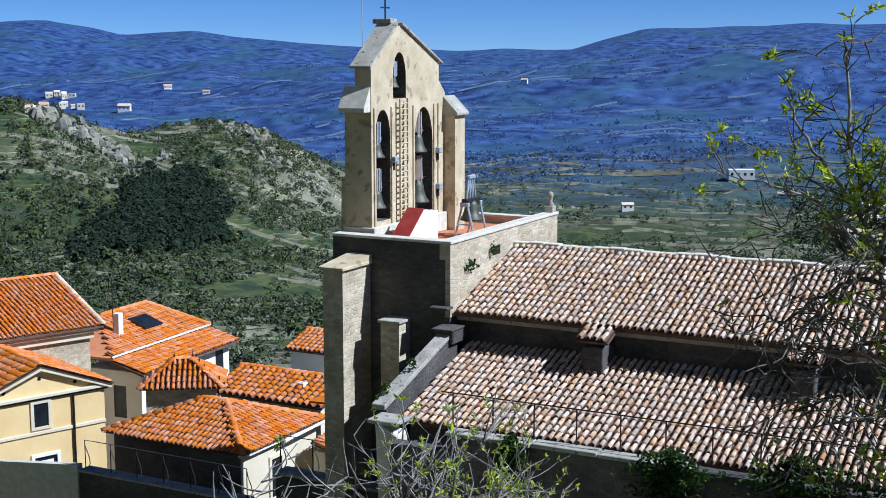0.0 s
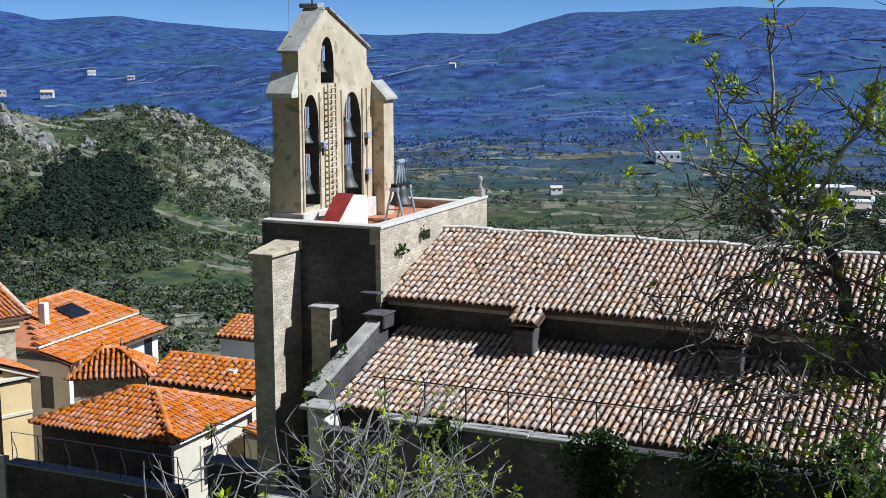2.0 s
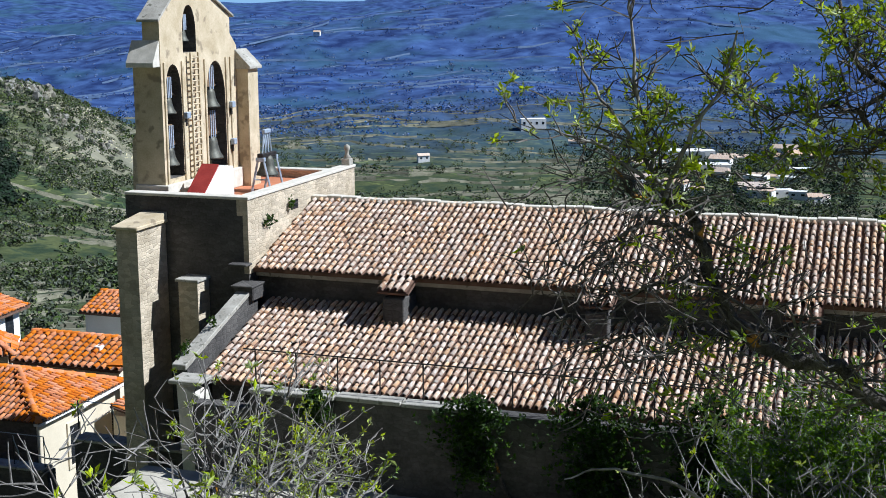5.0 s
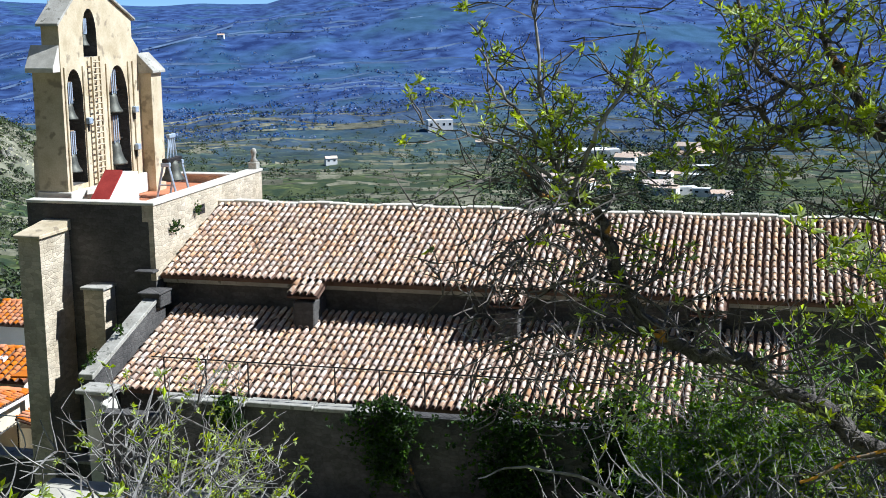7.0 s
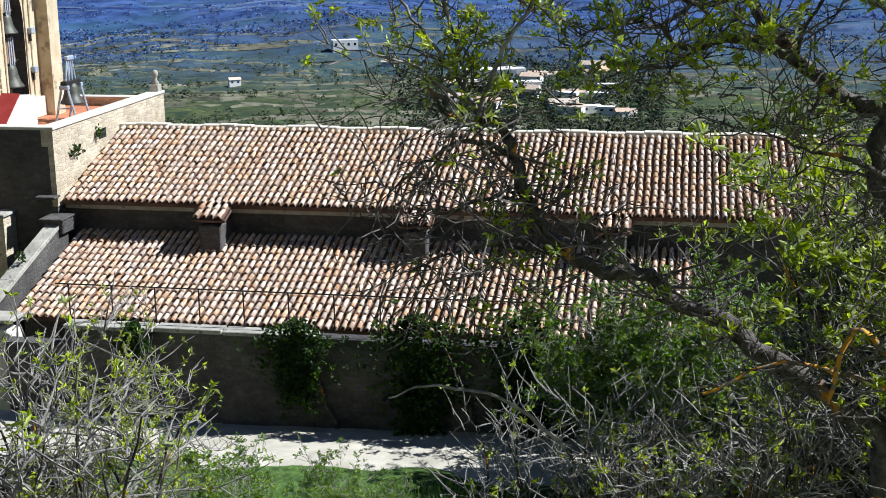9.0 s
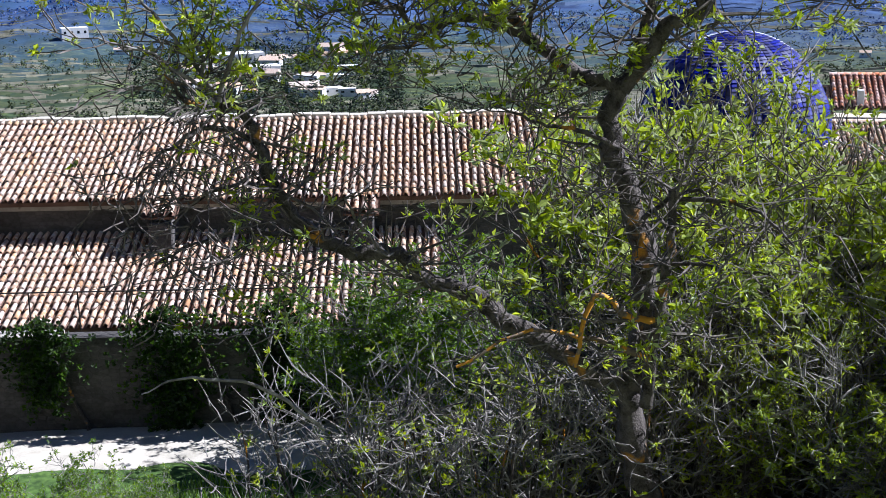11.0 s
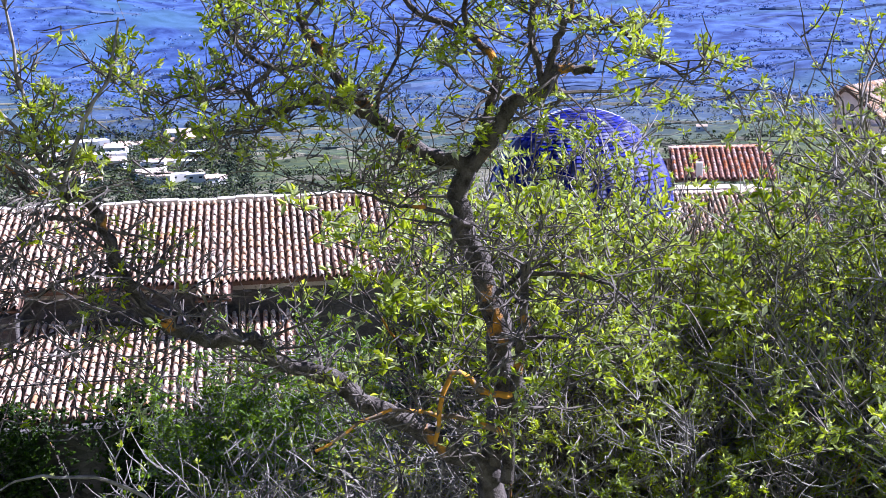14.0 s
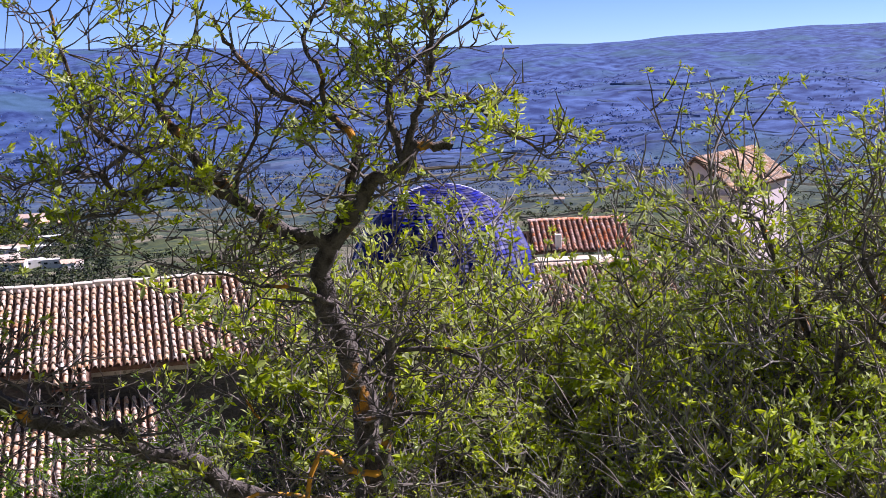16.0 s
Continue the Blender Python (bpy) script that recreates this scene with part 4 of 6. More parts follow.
def leaf_mesh(name, tufts, material, parent, rng, per=(3, 7), size=(0.05, 0.085), width=0.3, label=""):
    """Lance-shaped leaves, folded along the middle, in small tufts."""
    verts, faces = [], []
    for p, d in tufts:
        for k in range(rng.randint(*per)):
            dr = (d * 0.5 + Vector((rng.gauss(0, 1), rng.gauss(0, 1), rng.gauss(0.25, 0.8)))).normalized()
            L = rng.uniform(*size)
            w = L * width * rng.uniform(0.8, 1.2)
            s = dr.orthogonal().normalized()
            s = Matrix.Rotation(rng.uniform(0, 6.28), 3, dr) @ s
            up = s.cross(dr)
            q = p + Vector((rng.uniform(-1, 1), rng.uniform(-1, 1), rng.uniform(-1, 1))) * L * 0.3
            b0 = len(verts)
            verts += [q, q + dr * L * 0.5 + s * w * 0.5 + up * w * 0.2, q + dr * L - up * w * 0.3, q + dr * L * 0.5 - s * w * 0.5 + up * w * 0.2]
            faces += [(b0, b0 + 1, b0 + 2), (b0, b0 + 2, b0 + 3)]
    return mesh_part(name, verts, faces, material, parent, label)


def clustered(tufts, scale, bare=-0.02):
    """Leaves come out in patches and leave other twigs bare."""
    return [q for q in tufts if noise.noise(q[0] * scale + Vector((3.3, 7.1, 1.9))) > bare]


def leaf_material(name, c1, c2, rand=0.35):
    m = mat(name, c1, c2, 1.5, 0.7, 0.0, 30, rand=rand, spec=0.12)
    t = m.node_tree
    b = t.nodes["Principled BSDF"]
    tr = t.nodes.new("ShaderNodeBsdfTranslucent")
    t.links.new(b.inputs["Base Color"].links[0].from_socket, tr.inputs[0])
    ms = t.nodes.new("ShaderNodeMixShader")
    ms.inputs[0].default_value = 0.38
    t.links.new(b.outputs[0], ms.inputs[1])
    t.links.new(tr.outputs[0], ms.inputs[2])
    t.links.new(ms.outputs[0], t.nodes["Material Output"].inputs[0])
    return m


M_LEAF = leaf_material("almond_leaf", (0.24, 0.33, 0.010), (0.50, 0.56, 0.025))
M_LEAF_DARK = leaf_material("shrub_leaf", (0.10, 0.19, 0.010), (0.24, 0.36, 0.02))
M_LICHEN = mat("lichened_bark", (0.10, 0.075, 0.05), (0.26, 0.20, 0.14), 8.0, 0.95, 0.6, 50, (0.55, 0.26, 0.02), 9.0, 0.46)
M_IVY = leaf_material("ivy_leaf", (0.03, 0.06, 0.012), (0.07, 0.12, 0.02))


def seen(yaw, el, d=10.0):
    """A point of the tree by its bearing from the path's standpoint, d metres off."""
    y, t = radians(yaw), math.tan(radians(el))
    return Vector((-math.sin(y) * d, math.cos(y) * d, 12 + d * t))


# limb: bearing pairs from root to tip, radii, distance at root and tip, number of side shoots
BOUGHS = {
    "low": ([(-9.4, -21.6), (-6.1, -19.5), (-3.3, -18.0), (-1.6, -16.8), (0.2, -16.4), (1.4, -15.2), (3.8, -14.9), (5.2, -14.2), (6.8, -12.1), (7.5, -9.9), (8.1, -8.6)],
            0.082, 0.036, 9.95, 9.7, 26),
    "left": ([(-8.4, -8.0), (-6.7, -7.6), (-5.0, -6.4), (-3.3, -4.7), (-2.0, -2.9), (-1.3, -1.5)], 0.064, 0.03, 10, 10.5, 11),
    "left_low": ([(-5.0, -6.4), (-3.8, -5.6), (-1.9, -5.1), (0.3, -5.5), (1.2, -4.5)], 0.042, 0.018, 10.1, 9.7, 11),
    "right": ([(-8.5, -8.1), (-9.7, -6.3), (-10.6, -5.3), (-11.9, -4.9), (-12.2, -4.0), (-13.8, -4.1)], 0.064, 0.03, 10, 9.7, 9),
    "up_a": ([(-8.7, -7.5), (-9.3, -5.8), (-9.7, -3.8), (-8.4, -2.5), (-6.5, -1.5), (-4.7, 0.2), (-3.9, 1.8)], 0.044, 0.012, 10, 10.4, 15),
    "up_b": ([(-8.4, -2.5), (-8.3, -0.6), (-7.6, 0.8), (-8.7, 2.4)], 0.024, 0.01, 10.1, 10.3, 9),
    "up_c": ([(-11.7, -4.6), (-11.2, -2.7), (-11.2, -1.2), (-10.7, -0.2), (-8.8, 1.1)], 0.03, 0.01, 9.8, 10.1, 11),
    "up_d": ([(-11.7, -4.6), (-12.3, -2.7), (-13.0, -1.1), (-13.1, 0.9), (-13.3, 3.0)], 0.032, 0.011, 9.8, 9.7, 11),
    "up_e": ([(-12.7, -1.8), (-14.5, -2.0), (-15.7, -3.1), (-16.9, -3.9), (-17.9, -4.5)], 0.02, 0.008, 9.7, 9.4, 9),
    "up_f": ([(-11.2, -1.5), (-12.7, -0.1), (-15.4, 1.5)], 0.018, 0.009, 9.9, 9.6, 8),
    "left_up": ([(-2.0, -3.4), (0.0, -3.6), (1.5, -2.4), (2.3, 0.2), (2.7, 2.3)], 0.026, 0.01, 10.4, 10.2, 12),
    "left_far": ([(0.0, -3.6), (1.2, -4.5), (2.8, -4.4), (4.7, -5.0)], 0.02, 0.008, 10.3, 9.9, 9),
    "left_mid": ([(-3.0, -5.0), (-1.3, -5.1), (0.7, -6.2), (2.5, -6.3)], 0.022, 0.009, 10.2, 9.8, 9),
    "left_in": ([(-4.3, -6.2), (-4.7, -4.6), (-5.5, -2.9), (-5.3, -1.5)], 0.02, 0.008, 10.1, 10.2, 8),
    "left_tip": ([(-2.0, -3.1), (-1.3, -1.3), (-1.7, 0.6), (-2.3, 2.4)], 0.022, 0.009, 10.4, 10.5, 9),
}
BOUGHS_LOW = {
    "second": ([(-9.7, -21.6), (-10.4, -16.6), (-10.7, -14.6), (-10.7, -12.4)], 0.05, 0.026, 9.8, 9.5, 10),
    "level_a": ([(-9.0, -15.7), (-12.3, -15.6), (-15.0, -15.9)], 0.022, 0.008, 9.8, 9.3, 9),
    "level_b": ([(-10.7, -12.7), (-14.0, -13.1), (-16.0, -14.6)], 0.022, 0.008, 9.6, 9.2, 9),
    "end_a": ([(8.1, -8.6), (10.2, -8.4), (11.2, -7.1)], 0.026, 0.009, 9.7, 9.6, 12),
    "spray_a": ([(8.8, -8.6), (9.5, -7.4), (10.2, -6.4), (11.8, -4.2), (13.0, -2.0)], 0.024, 0.009, 9.7, 9.8, 15),
    "spray_b": ([(9.5, -7.4), (9.7, -6.0), (10.35, -4.0), (10.6, -1.3), (10.8, 0.8)], 0.022, 0.008, 9.7, 9.9, 16),
    "spray_c": ([(9.0, -8.4), (7.9, -5.4), (6.9, -4.0), (6.2, -1.3)], 0.02, 0.008, 9.6, 9.4, 14),
    "spray_d": ([(9.4, -7.9), (11.6, -6.3), (13.8, -5.5)], 0.015, 0.007, 9.6, 9.5, 9),
    "end_c": ([(7.3, -10.2), (9.4, -9.4), (11.2, -10.2), (12.7, -11.4)], 0.024, 0.008, 9.7, 9.5, 14),
    "end_d": ([(6.9, -12.0), (9.1, -12.0), (11.3, -13.4)], 0.02, 0.007, 9.7, 9.5, 12),
    "end_e": ([(5.0, -14.4), (7.4, -14.0), (10.0, -14.2), (12.2, -15.1)], 0.022, 0.007, 9.7, 9.4, 14),
    "lichen_a": ([(-10.1, -18.0), (-8.7, -17.8), (-7.4, -17.0), (-6.5, -20.1)], 0.03, 0.016, 9.7, 9.4, 4),
    "lichen_b": ([(-9.9, -19.7), (-7.4, -18.9), (-4.5, -18.6), (-1.1, -20.1)], 0.026, 0.01, 9.7, 9.3, 10),
    "mid_a": ([(-8.4, -10.7), (-6.6, -9.9), (-4.9, -9.6), (-2.7, -8.8)], 0.022, 0.008, 9.9, 9.7, 10),
    "mid_b": ([(-9.5, -13.6), (-11.5, -12.4), (-13.0, -13.2)], 0.022, 0.008, 9.8, 9.5, 8),
}


def almond_tree():
    """The old almond on the slope: a leaning trunk that forks, and a long low limb towards the church."""
    rng = random.Random(77)
    t = thing("almond_tree", "old gnarled almond tree with lichened limbs and young leaves", "tree")
    verts, faces, tufts = [], [], []
    trunk = [(1.95, 9.9, 5.6), (1.72, 9.9, 7.2), (1.58, 9.87, 7.99), (1.70, 9.9, 8.6), (1.66, 9.86, 9.18), (1.51, 9.85, 9.82), (1.38, 9.9, 10.21), (1.44, 9.9, 10.58)]
    jobs = [("trunk", [Vector(p) for p in trunk], 0.14, 0.065, 12)]
    for name, (bearings, r0, r1, d0, d1, kids) in {**BOUGHS, **BOUGHS_LOW}.items():
        n = len(bearings) - 1
        jobs.append((name, [seen(a, e, d0 + (d1 - d0) * i / n) for i, (a, e) in enumerate(bearings)], r0, r1, kids))
    for name, pts, r0, r1, kids in jobs:
        path = smooth_path(pts, 5, rng, 0.012 + r0 * 0.12)
        rad = [(r0 + (r1 - r0) * i / (len(path) - 1)) * rng.uniform(0.88, 1.14) for i in range(len(path))]
        b0, b1 = [], []
        limb(b0, b1, path, rad, 9 if r0 > 0.03 else 6)
        lich = name.startswith("lichen")
        mesh_part("trunk" if name == "trunk" else "limb", b0, b1, M_LICHEN if lich else (M_TWIG if name.startswith("spray") else M_BARK), t, "orange lichened dead limb" if lich else "", True)
        crown = name[:2] in ("le", "ri", "up")
        for k in range(kids):
            i = rng.randint(len(path) // 5, len(path) - 1)
            droop = -0.25 if name.startswith(("end", "lichen", "level")) else 0.3
            d = Vector((rng.gauss(0, 1), rng.gauss(0, 0.7), rng.gauss(droop, 0.75)))
            leafy = 0.34 if crown else (0.36 if name.startswith("spray") else 0.07)
            grow(verts, faces, tufts, path[i], d, rng.uniform(0.3, 0.72) * (0.85 if crown else (0.6 if name.startswith("spray") else 1.0)), max(0.007, min(0.015, rad[i] * 0.5)), 1 if name.startswith("spray") else 2, rng, 0.3 if droop > 0 else 0.02,
                 leafy, 5, 3, 0.22)
        # a few longer boughs that reach out of the crown
        for k in range(1 if crown or name.startswith(("low", "mid", "second", "level")) else 0):
            i = rng.randint(len(path) // 2, len(path) - 1)
            d = (path[i] - path[max(0, i - 5)]).normalized() + Vector((rng.gauss(0, 0.6), rng.gauss(0, 0.4), rng.gauss(0.3 if crown else 0.0, 0.5)))
            grow(verts, faces, tufts, path[i], d, rng.uniform(0.6, 1.05), min(0.018, rad[i] * 0.6), 2, rng, 0.2, 0.36 if crown else 0.08, 5, 3, 0.2)
    tagged(mesh_part("twig_growth", verts, faces, M_TWIG_DARK, t, "fine dark twigs"), kind="stuff")
    tufts = clustered(tufts, 1.3, -0.05)
    tagged(leaf_mesh("leaves", tufts, M_LEAF, t, rng, (6, 11), (0.05, 0.088), 0.36, label="fresh yellow-green leaves"), kind="stuff")
    # a dead pale shoot low on the bank
    v, f = [], []
    limb(v, f, smooth_path([seen(5.0, -22.6, 9.6), seen(8.0, -20.6, 9.3), seen(11.5, -20.0, 9.2), seen(13.2, -20.5, 9.1)], 5, rng, 0.012), [0.018 - 0.0009 * i for i in range(16)], 6)
    w = thing("dead_branch", "pale dead branch sticking out over the bank", "branch")
    mesh_part("stick", v, f, M_TWIG, w)


almond_tree()


def sapling(name, label, seed, height, spread, stems, leafmat, leafy, trunk_r=0.03, twigs=4, depth=2, per=(6, 11), size=(0.045, 0.08), up=0.4, gaps=-0.02):
    """A many-stemmed young tree or shrub, base at its origin."""
    rng = random.Random(seed)
    t = thing(name, label, "tree" if "tree" in name else "shrub")
    verts, faces, tufts = [], [], []
    for k in range(stems):
        a = rng.uniform(0, 6.28)
        s = rng.uniform(0.2, 1.0) * spread
        d = Vector((math.cos(a) * s, math.sin(a) * s, 1.0))
        n0 = len(verts)
        L = height * rng.uniform(0.6, 0.85)
        segs = 9
        p = Vector((math.cos(a) * 0.15, math.sin(a) * 0.15, 0))
        pts, rad = [p.copy()], [trunk_r]
        d.normalize()
        for i in range(segs):
            d = (d + Vector((rng.gauss(0, 0.13), rng.gauss(0, 0.13), rng.gauss(0, 0.08) + 0.05))).normalized()
            p = p + d * (L / segs)
            pts.append(p.copy())
            rad.append(trunk_r * (1 - 0.7 * (i + 1) / segs))
        v2, f2 = [], []
        limb(v2, f2, pts, rad, 6)
        mesh_part("stem", v2, f2, M_BARK, t, "", True)
        for i in range(2, segs + 1):
            for j in range(2 if i > 3 else 1):
                dd = Vector((rng.gauss(0, 1), rng.gauss(0, 1), rng.gauss(up, 0.6)))
                grow(verts, faces, tufts, pts[i], dd, height * rng.uniform(0.12, 0.26), rad[i] * 0.55, depth, rng, up, leafy, 4, twigs)
    tagged(mesh_part("twig_growth", verts, faces, M_TWIG if "twiggy" in name or rng.random() < 0.35 else M_TWIG_DARK, t, "thin grey twigs"), kind="stuff")
    tufts = clustered(tufts, 1.6, gaps)
    if tufts:
        tagged(leaf_mesh("leaves", tufts, leafmat, t, rng, per, size, 0.38), kind="stuff")
    return t


def at_ground(yaw, r, turn=0.0, scale=1.0, sink=0.08):
    x, y = -math.sin(radians(yaw)) * r, math.cos(radians(yaw)) * r
    return pose(x, y, ground_z(x, y) - sink, 0, 0, turn) @ Matrix.Scale(scale, 4)


def thicket():
    """Young almonds and shrubs on the slope."""
    rng = random.Random(12)
    bright = [sapling("young_tree", "young almond tree with grey twigs and fresh leaves", 100 + k, 4.2, 0.4, 3, M_LEAF, 0.5, 0.035, 3, 2, (6, 11), (0.045, 0.075)) for k in range(2)]
    dense = [sapling("leafy_shrub", "dense leafy green shrub on the slope", 110 + k, 3.4, 0.75, 7, M_LEAF_DARK if k else M_LEAF, 0.6, 0.022, 3, 2, (5, 9), (0.07, 0.11), 0.4, -0.2 if k else 0.04) for k in range(2)]
    bare = [sapling("twiggy_shrub", "mostly bare grey twiggy shrub", 120 + k, 2.4, 0.6, 7, M_LEAF, 0.12, 0.022, 3, 1) for k in range(2)]
    low = sapling("leafy_shrub", "low bright-leaved almond scrub on the slope", 137, 2.4, 0.7, 7, M_LEAF, 0.75, 0.02, 3, 2, (5, 9), (0.055, 0.09), 0.4, -0.1)
    slender = sapling("slender_tree", "slender almond tree with a dark trunk and open leafy crown", 131, 4.6, 0.34, 3, M_LEAF, 0.75, 0.07, 3, 2, (6, 11), (0.04, 0.068), 0.4, -0.1)
    tall = {m.name: max(v.co.z for o in m.children for v in o.data.vertices) for m in bright + dense + bare + [low]}
    used = {}

    def put(model, yaw, r, top):
        """Stands a shrub at that bearing and distance, as tall as the sight line at top degrees."""
        x, y = -math.sin(radians(yaw)) * r, math.cos(radians(yaw)) * r
        z = ground_z(x, y) - 0.06
        s = (12 + r * math.tan(radians(top)) - z) / tall[model.name]
        m = pose(x, y, z, 0, 0, rng.uniform(0, 360)) @ Matrix.Scale(s, 4)
        if model.name in used:
            tagged(copy_thing(model, m @ Matrix.Scale(1 / used[model.name], 4)), group="shrubs on the slope")
        else:
            used[model.name] = s
            model.matrix_basis = m
            tagged(model, group="shrubs on the slope")

    # low twigs under the old almond
    for k, spot in enumerate(((5.5, 11.6, -18.5), (2.0, 11.2, -19.0), (-2.5, 11.6, -18.5), (-6.0, 11.2, -18.0), (-11.5, 11.5, -16.0))):
        put(bare[k % 2], *spot)
    # bush below the church's west end
    for model, *spot in ((bright[0], 25.0, 13.5, -15.6), (bare[0], 28.4, 12.6, -15.0), (bare[1], 26.4, 12.2, -16.0), (bright[1], 28.6, 13.6, -16.0)):
        put(model, *spot)
    # green trees before the east end of the nave
    for spot in ((-0.6, 22.5, -13.4), (-3.6, 21.5, -13.0), (1.8, 23.0, -14.4), (-6.5, 20.5, -12.6), (-9.0, 21.5, -12.0)):
        put(dense[1], *spot)
    # the thicket further along the slope
    for k, spot in enumerate(((-11.8, 14.0, -6.2), (-14.6, 14.4, -6.4), (-13.8, 16.0, -5.9), (-10.8, 15.5, -9.0), (-18.0, 13.0, -11.2), (-19.6, 14.5, -11.0), (-21.8, 16.5, -4.7), (-23.2, 13.2, -9.6),
                              (-25.2, 15.0, -7.6), (-23.4, 15.5, -7.4), (-30.0, 12.6, -1.6), (-31.8, 13.6, -3.2), (-34.5, 12.5, -3.0), (-27.4, 14.0, -7.0), (-30.5, 16.0, -3.6), (-16.2, 14.2, -10.0))):
        put(bright[k % 2], *spot)
    for spot in ((-12.6, 13.2, -6.9), (-13.0, 13.6, -8.8), (-15.2, 14.2, -8.8), (-11.4, 14.4, -11.5), (-24.6, 13.8, -9.2), (-21.8, 14.6, -10.8), (-14.2, 11.6, -15.5), (-22.0, 11.4, -14.0),
                 (-30.0, 10.6, -12.5), (-33.5, 10.6, -10.5), (-24.0, 18.5, -9.6), (-18.6, 18.5, -11.4), (-27.5, 20.0, -8.4), (-32.0, 17.0, -7.0)):
        put(dense[0], *spot)
    for k, spot in enumerate(((-14.5, 12.6, -14.0), (-19.5, 12.2, -13.0), (-22.8, 11.0, -13.6), (-26.5, 12.2, -11.6), (-16.8, 11.0, -16.5))):
        put(bare[k % 2], *spot)
    # pale bare shoots and brambles round the old almond's foot
    for k, spot in enumerate(((-8.2, 11.2, -16.6), (-9.8, 12.0, -15.2), (-13.0, 11.0, -15.2), (-15.0, 12.2, -13.2), (-12.4, 12.8, -12.6), (-17.2, 12.4, -13.4), (-4.2, 11.0, -18.2),
                              (-20.6, 11.6, -13.8), (-25.0, 11.6, -12.4), (-28.4, 11.4, -11.0), (-18.4, 13.6, -12.0), (-10.6, 10.6, -18.0), (-6.8, 12.6, -15.8))):
        put(bare[k % 2], *spot)
    for spot in ((-11.2, 13.0, -6.6), (-14.0, 12.9, -6.4), (-17.4, 13.2, -10.8)):
        put(dense[0], *spot)
    for spot in ((-14.2, 10.8, -17.6), (-16.0, 11.6, -15.8), (-21.5, 10.2, -17.4), (-26.0, 10.4, -15.0), (-19.2, 11.8, -14.4), (-31.0, 11.0, -12.0)):
        put(low, *spot)
    for k, spot in enumerate(((-3.0, 10.6, -18.3), (-5.8, 10.8, -17.8), (-0.4, 10.6, -19.0), (-12.6, 10.8, -15.8), (-17.8, 10.4, -15.8), (-23.6, 10.6, -14.2), (-29.0, 10.8, -12.6))):
        put(bare[k % 2], *spot)
    put(dense[1], -22.6, 17.5, -8.0)
    tall[slender.name] = max(v.co.z for o in slender.children for v in o.data.vertices)
    put(slender, -32.0, 12.3, -0.7)
    put(slender, -37.0, 13.2, -1.4)
    # scraps on the bank
    for spot in ((20.0, 15.5, -21.0), (16.5, 16.0, -22.2), (13.0, 15.0, -23.0), (23.5, 14.8, -20.0)):
        put(dense[1], *spot)


def meadow():
    """Long grass on the bank above the lane."""
    rng = random.Random(5)
    verts, faces = [], []
    for k in range(42000):
        yaw, r = rng.uniform(-12, 34), math.sqrt(rng.uniform(13.0 ** 2, 23.1 ** 2))
        x, y = -math.sin(radians(yaw)) * r, math.cos(radians(yaw)) * r
        if noise.noise(Vector((x * 0.7, y * 0.7, 4))) < -0.25:
            continue
        z = ground_z(x, y)
        h = rng.uniform(0.12, 0.42)
        a = rng.uniform(0, 6.28)
        w = Vector((math.cos(a), math.sin(a), 0)) * rng.uniform(0.008, 0.02)
        lean = Vector((rng.gauss(0, 0.3), rng.gauss(0, 0.3), 1)).normalized() * h
        p = Vector((x, y, z - 0.02))
        b0 = len(verts)
        verts += [p - w, p + w, p + lean]
        faces.append((b0, b0 + 1, b0 + 2))
    tagged(mesh_part("grass", verts, faces, M_GRASS), "long fresh green grass on the bank", "grass", kind="stuff")


M_GRASS = leaf_material("grass_blade", (0.10, 0.19, 0.02), (0.20, 0.32, 0.045))


def ivy():
    rng = random.Random(8)
    t = thing("ivy", "dark ivy hanging over the coping of the stone wall", "ivy")
    tufts = []
    for cx, w, top, low in ((-7.9, 1.15, 3.95, 2.2), (-5.3, 1.5, 4.2, 1.6), (-3.0, 1.5, 4.4, 1.6), (-11.5, 0.5, 3.7, 3.2), (-0.8, 1.5, 4.3, 1.6)):
        for k in range(int(620 * w)):
            u = rng.gauss(0, 0.45)
            f = rng.random()
            x = cx + u * w * (1 - 0.75 * f)
            z = top - f * (top - low) - abs(u) * 0.5
            tufts.append((Vector((x, 25.5 - rng.uniform(0, 0.28) - (0.25 if z > 3.5 else 0) * rng.random(), z)), Vector((0, -1, 0.2))))
    leaf_mesh("ivy_leaves", tufts, M_IVY, t, rng, (3, 6), (0.07, 0.12), 0.8)["kind"] = "stuff"
    for cx in (-7.7, -4.6, -2.6):
        v, f = [], []
        limb(v, f, smooth_path([(cx + 0.6, 25.52, 1.4), (cx + 0.3, 25.5, 2.2), (cx, 25.48, 3.0), (cx - 0.3, 25.45, 3.6)], 4, rng, 0.03), [0.05 - 0.002 * i for i in range(13)], 6)
        mesh_part("stem", v, f, M_BARK, t)
    # weeds rooted in the parapet and on the roof
    for x, y, z, n, s in ((-15.78, 31.9, 6.15, 26, 0.16), (-15.78, 33.3, 6.42, 20, 0.13), (-15.9, 30.6, 4.35, 26, 0.2), (-15.7, 28.4, 4.2, 16, 0.14), (-15.9, 27.3, 3.75, 22, 0.2)):
        w = place(thing("wall_weed", "small green weed rooted in the masonry", "weed", "weeds in the masonry"), x, y, z)
        leaf_mesh("leaves", [(Vector((rng.uniform(0, 0.5) * s, rng.gauss(0, 0.7) * s, rng.gauss(0, 0.5) * s)), Vector((1, 0, 0.4))) for k in range(n)], M_IVY, w, rng, (3, 5),
                  (0.06, 0.11), 0.6)["kind"] = "stuff"


thicket()
meadow()
ivy()


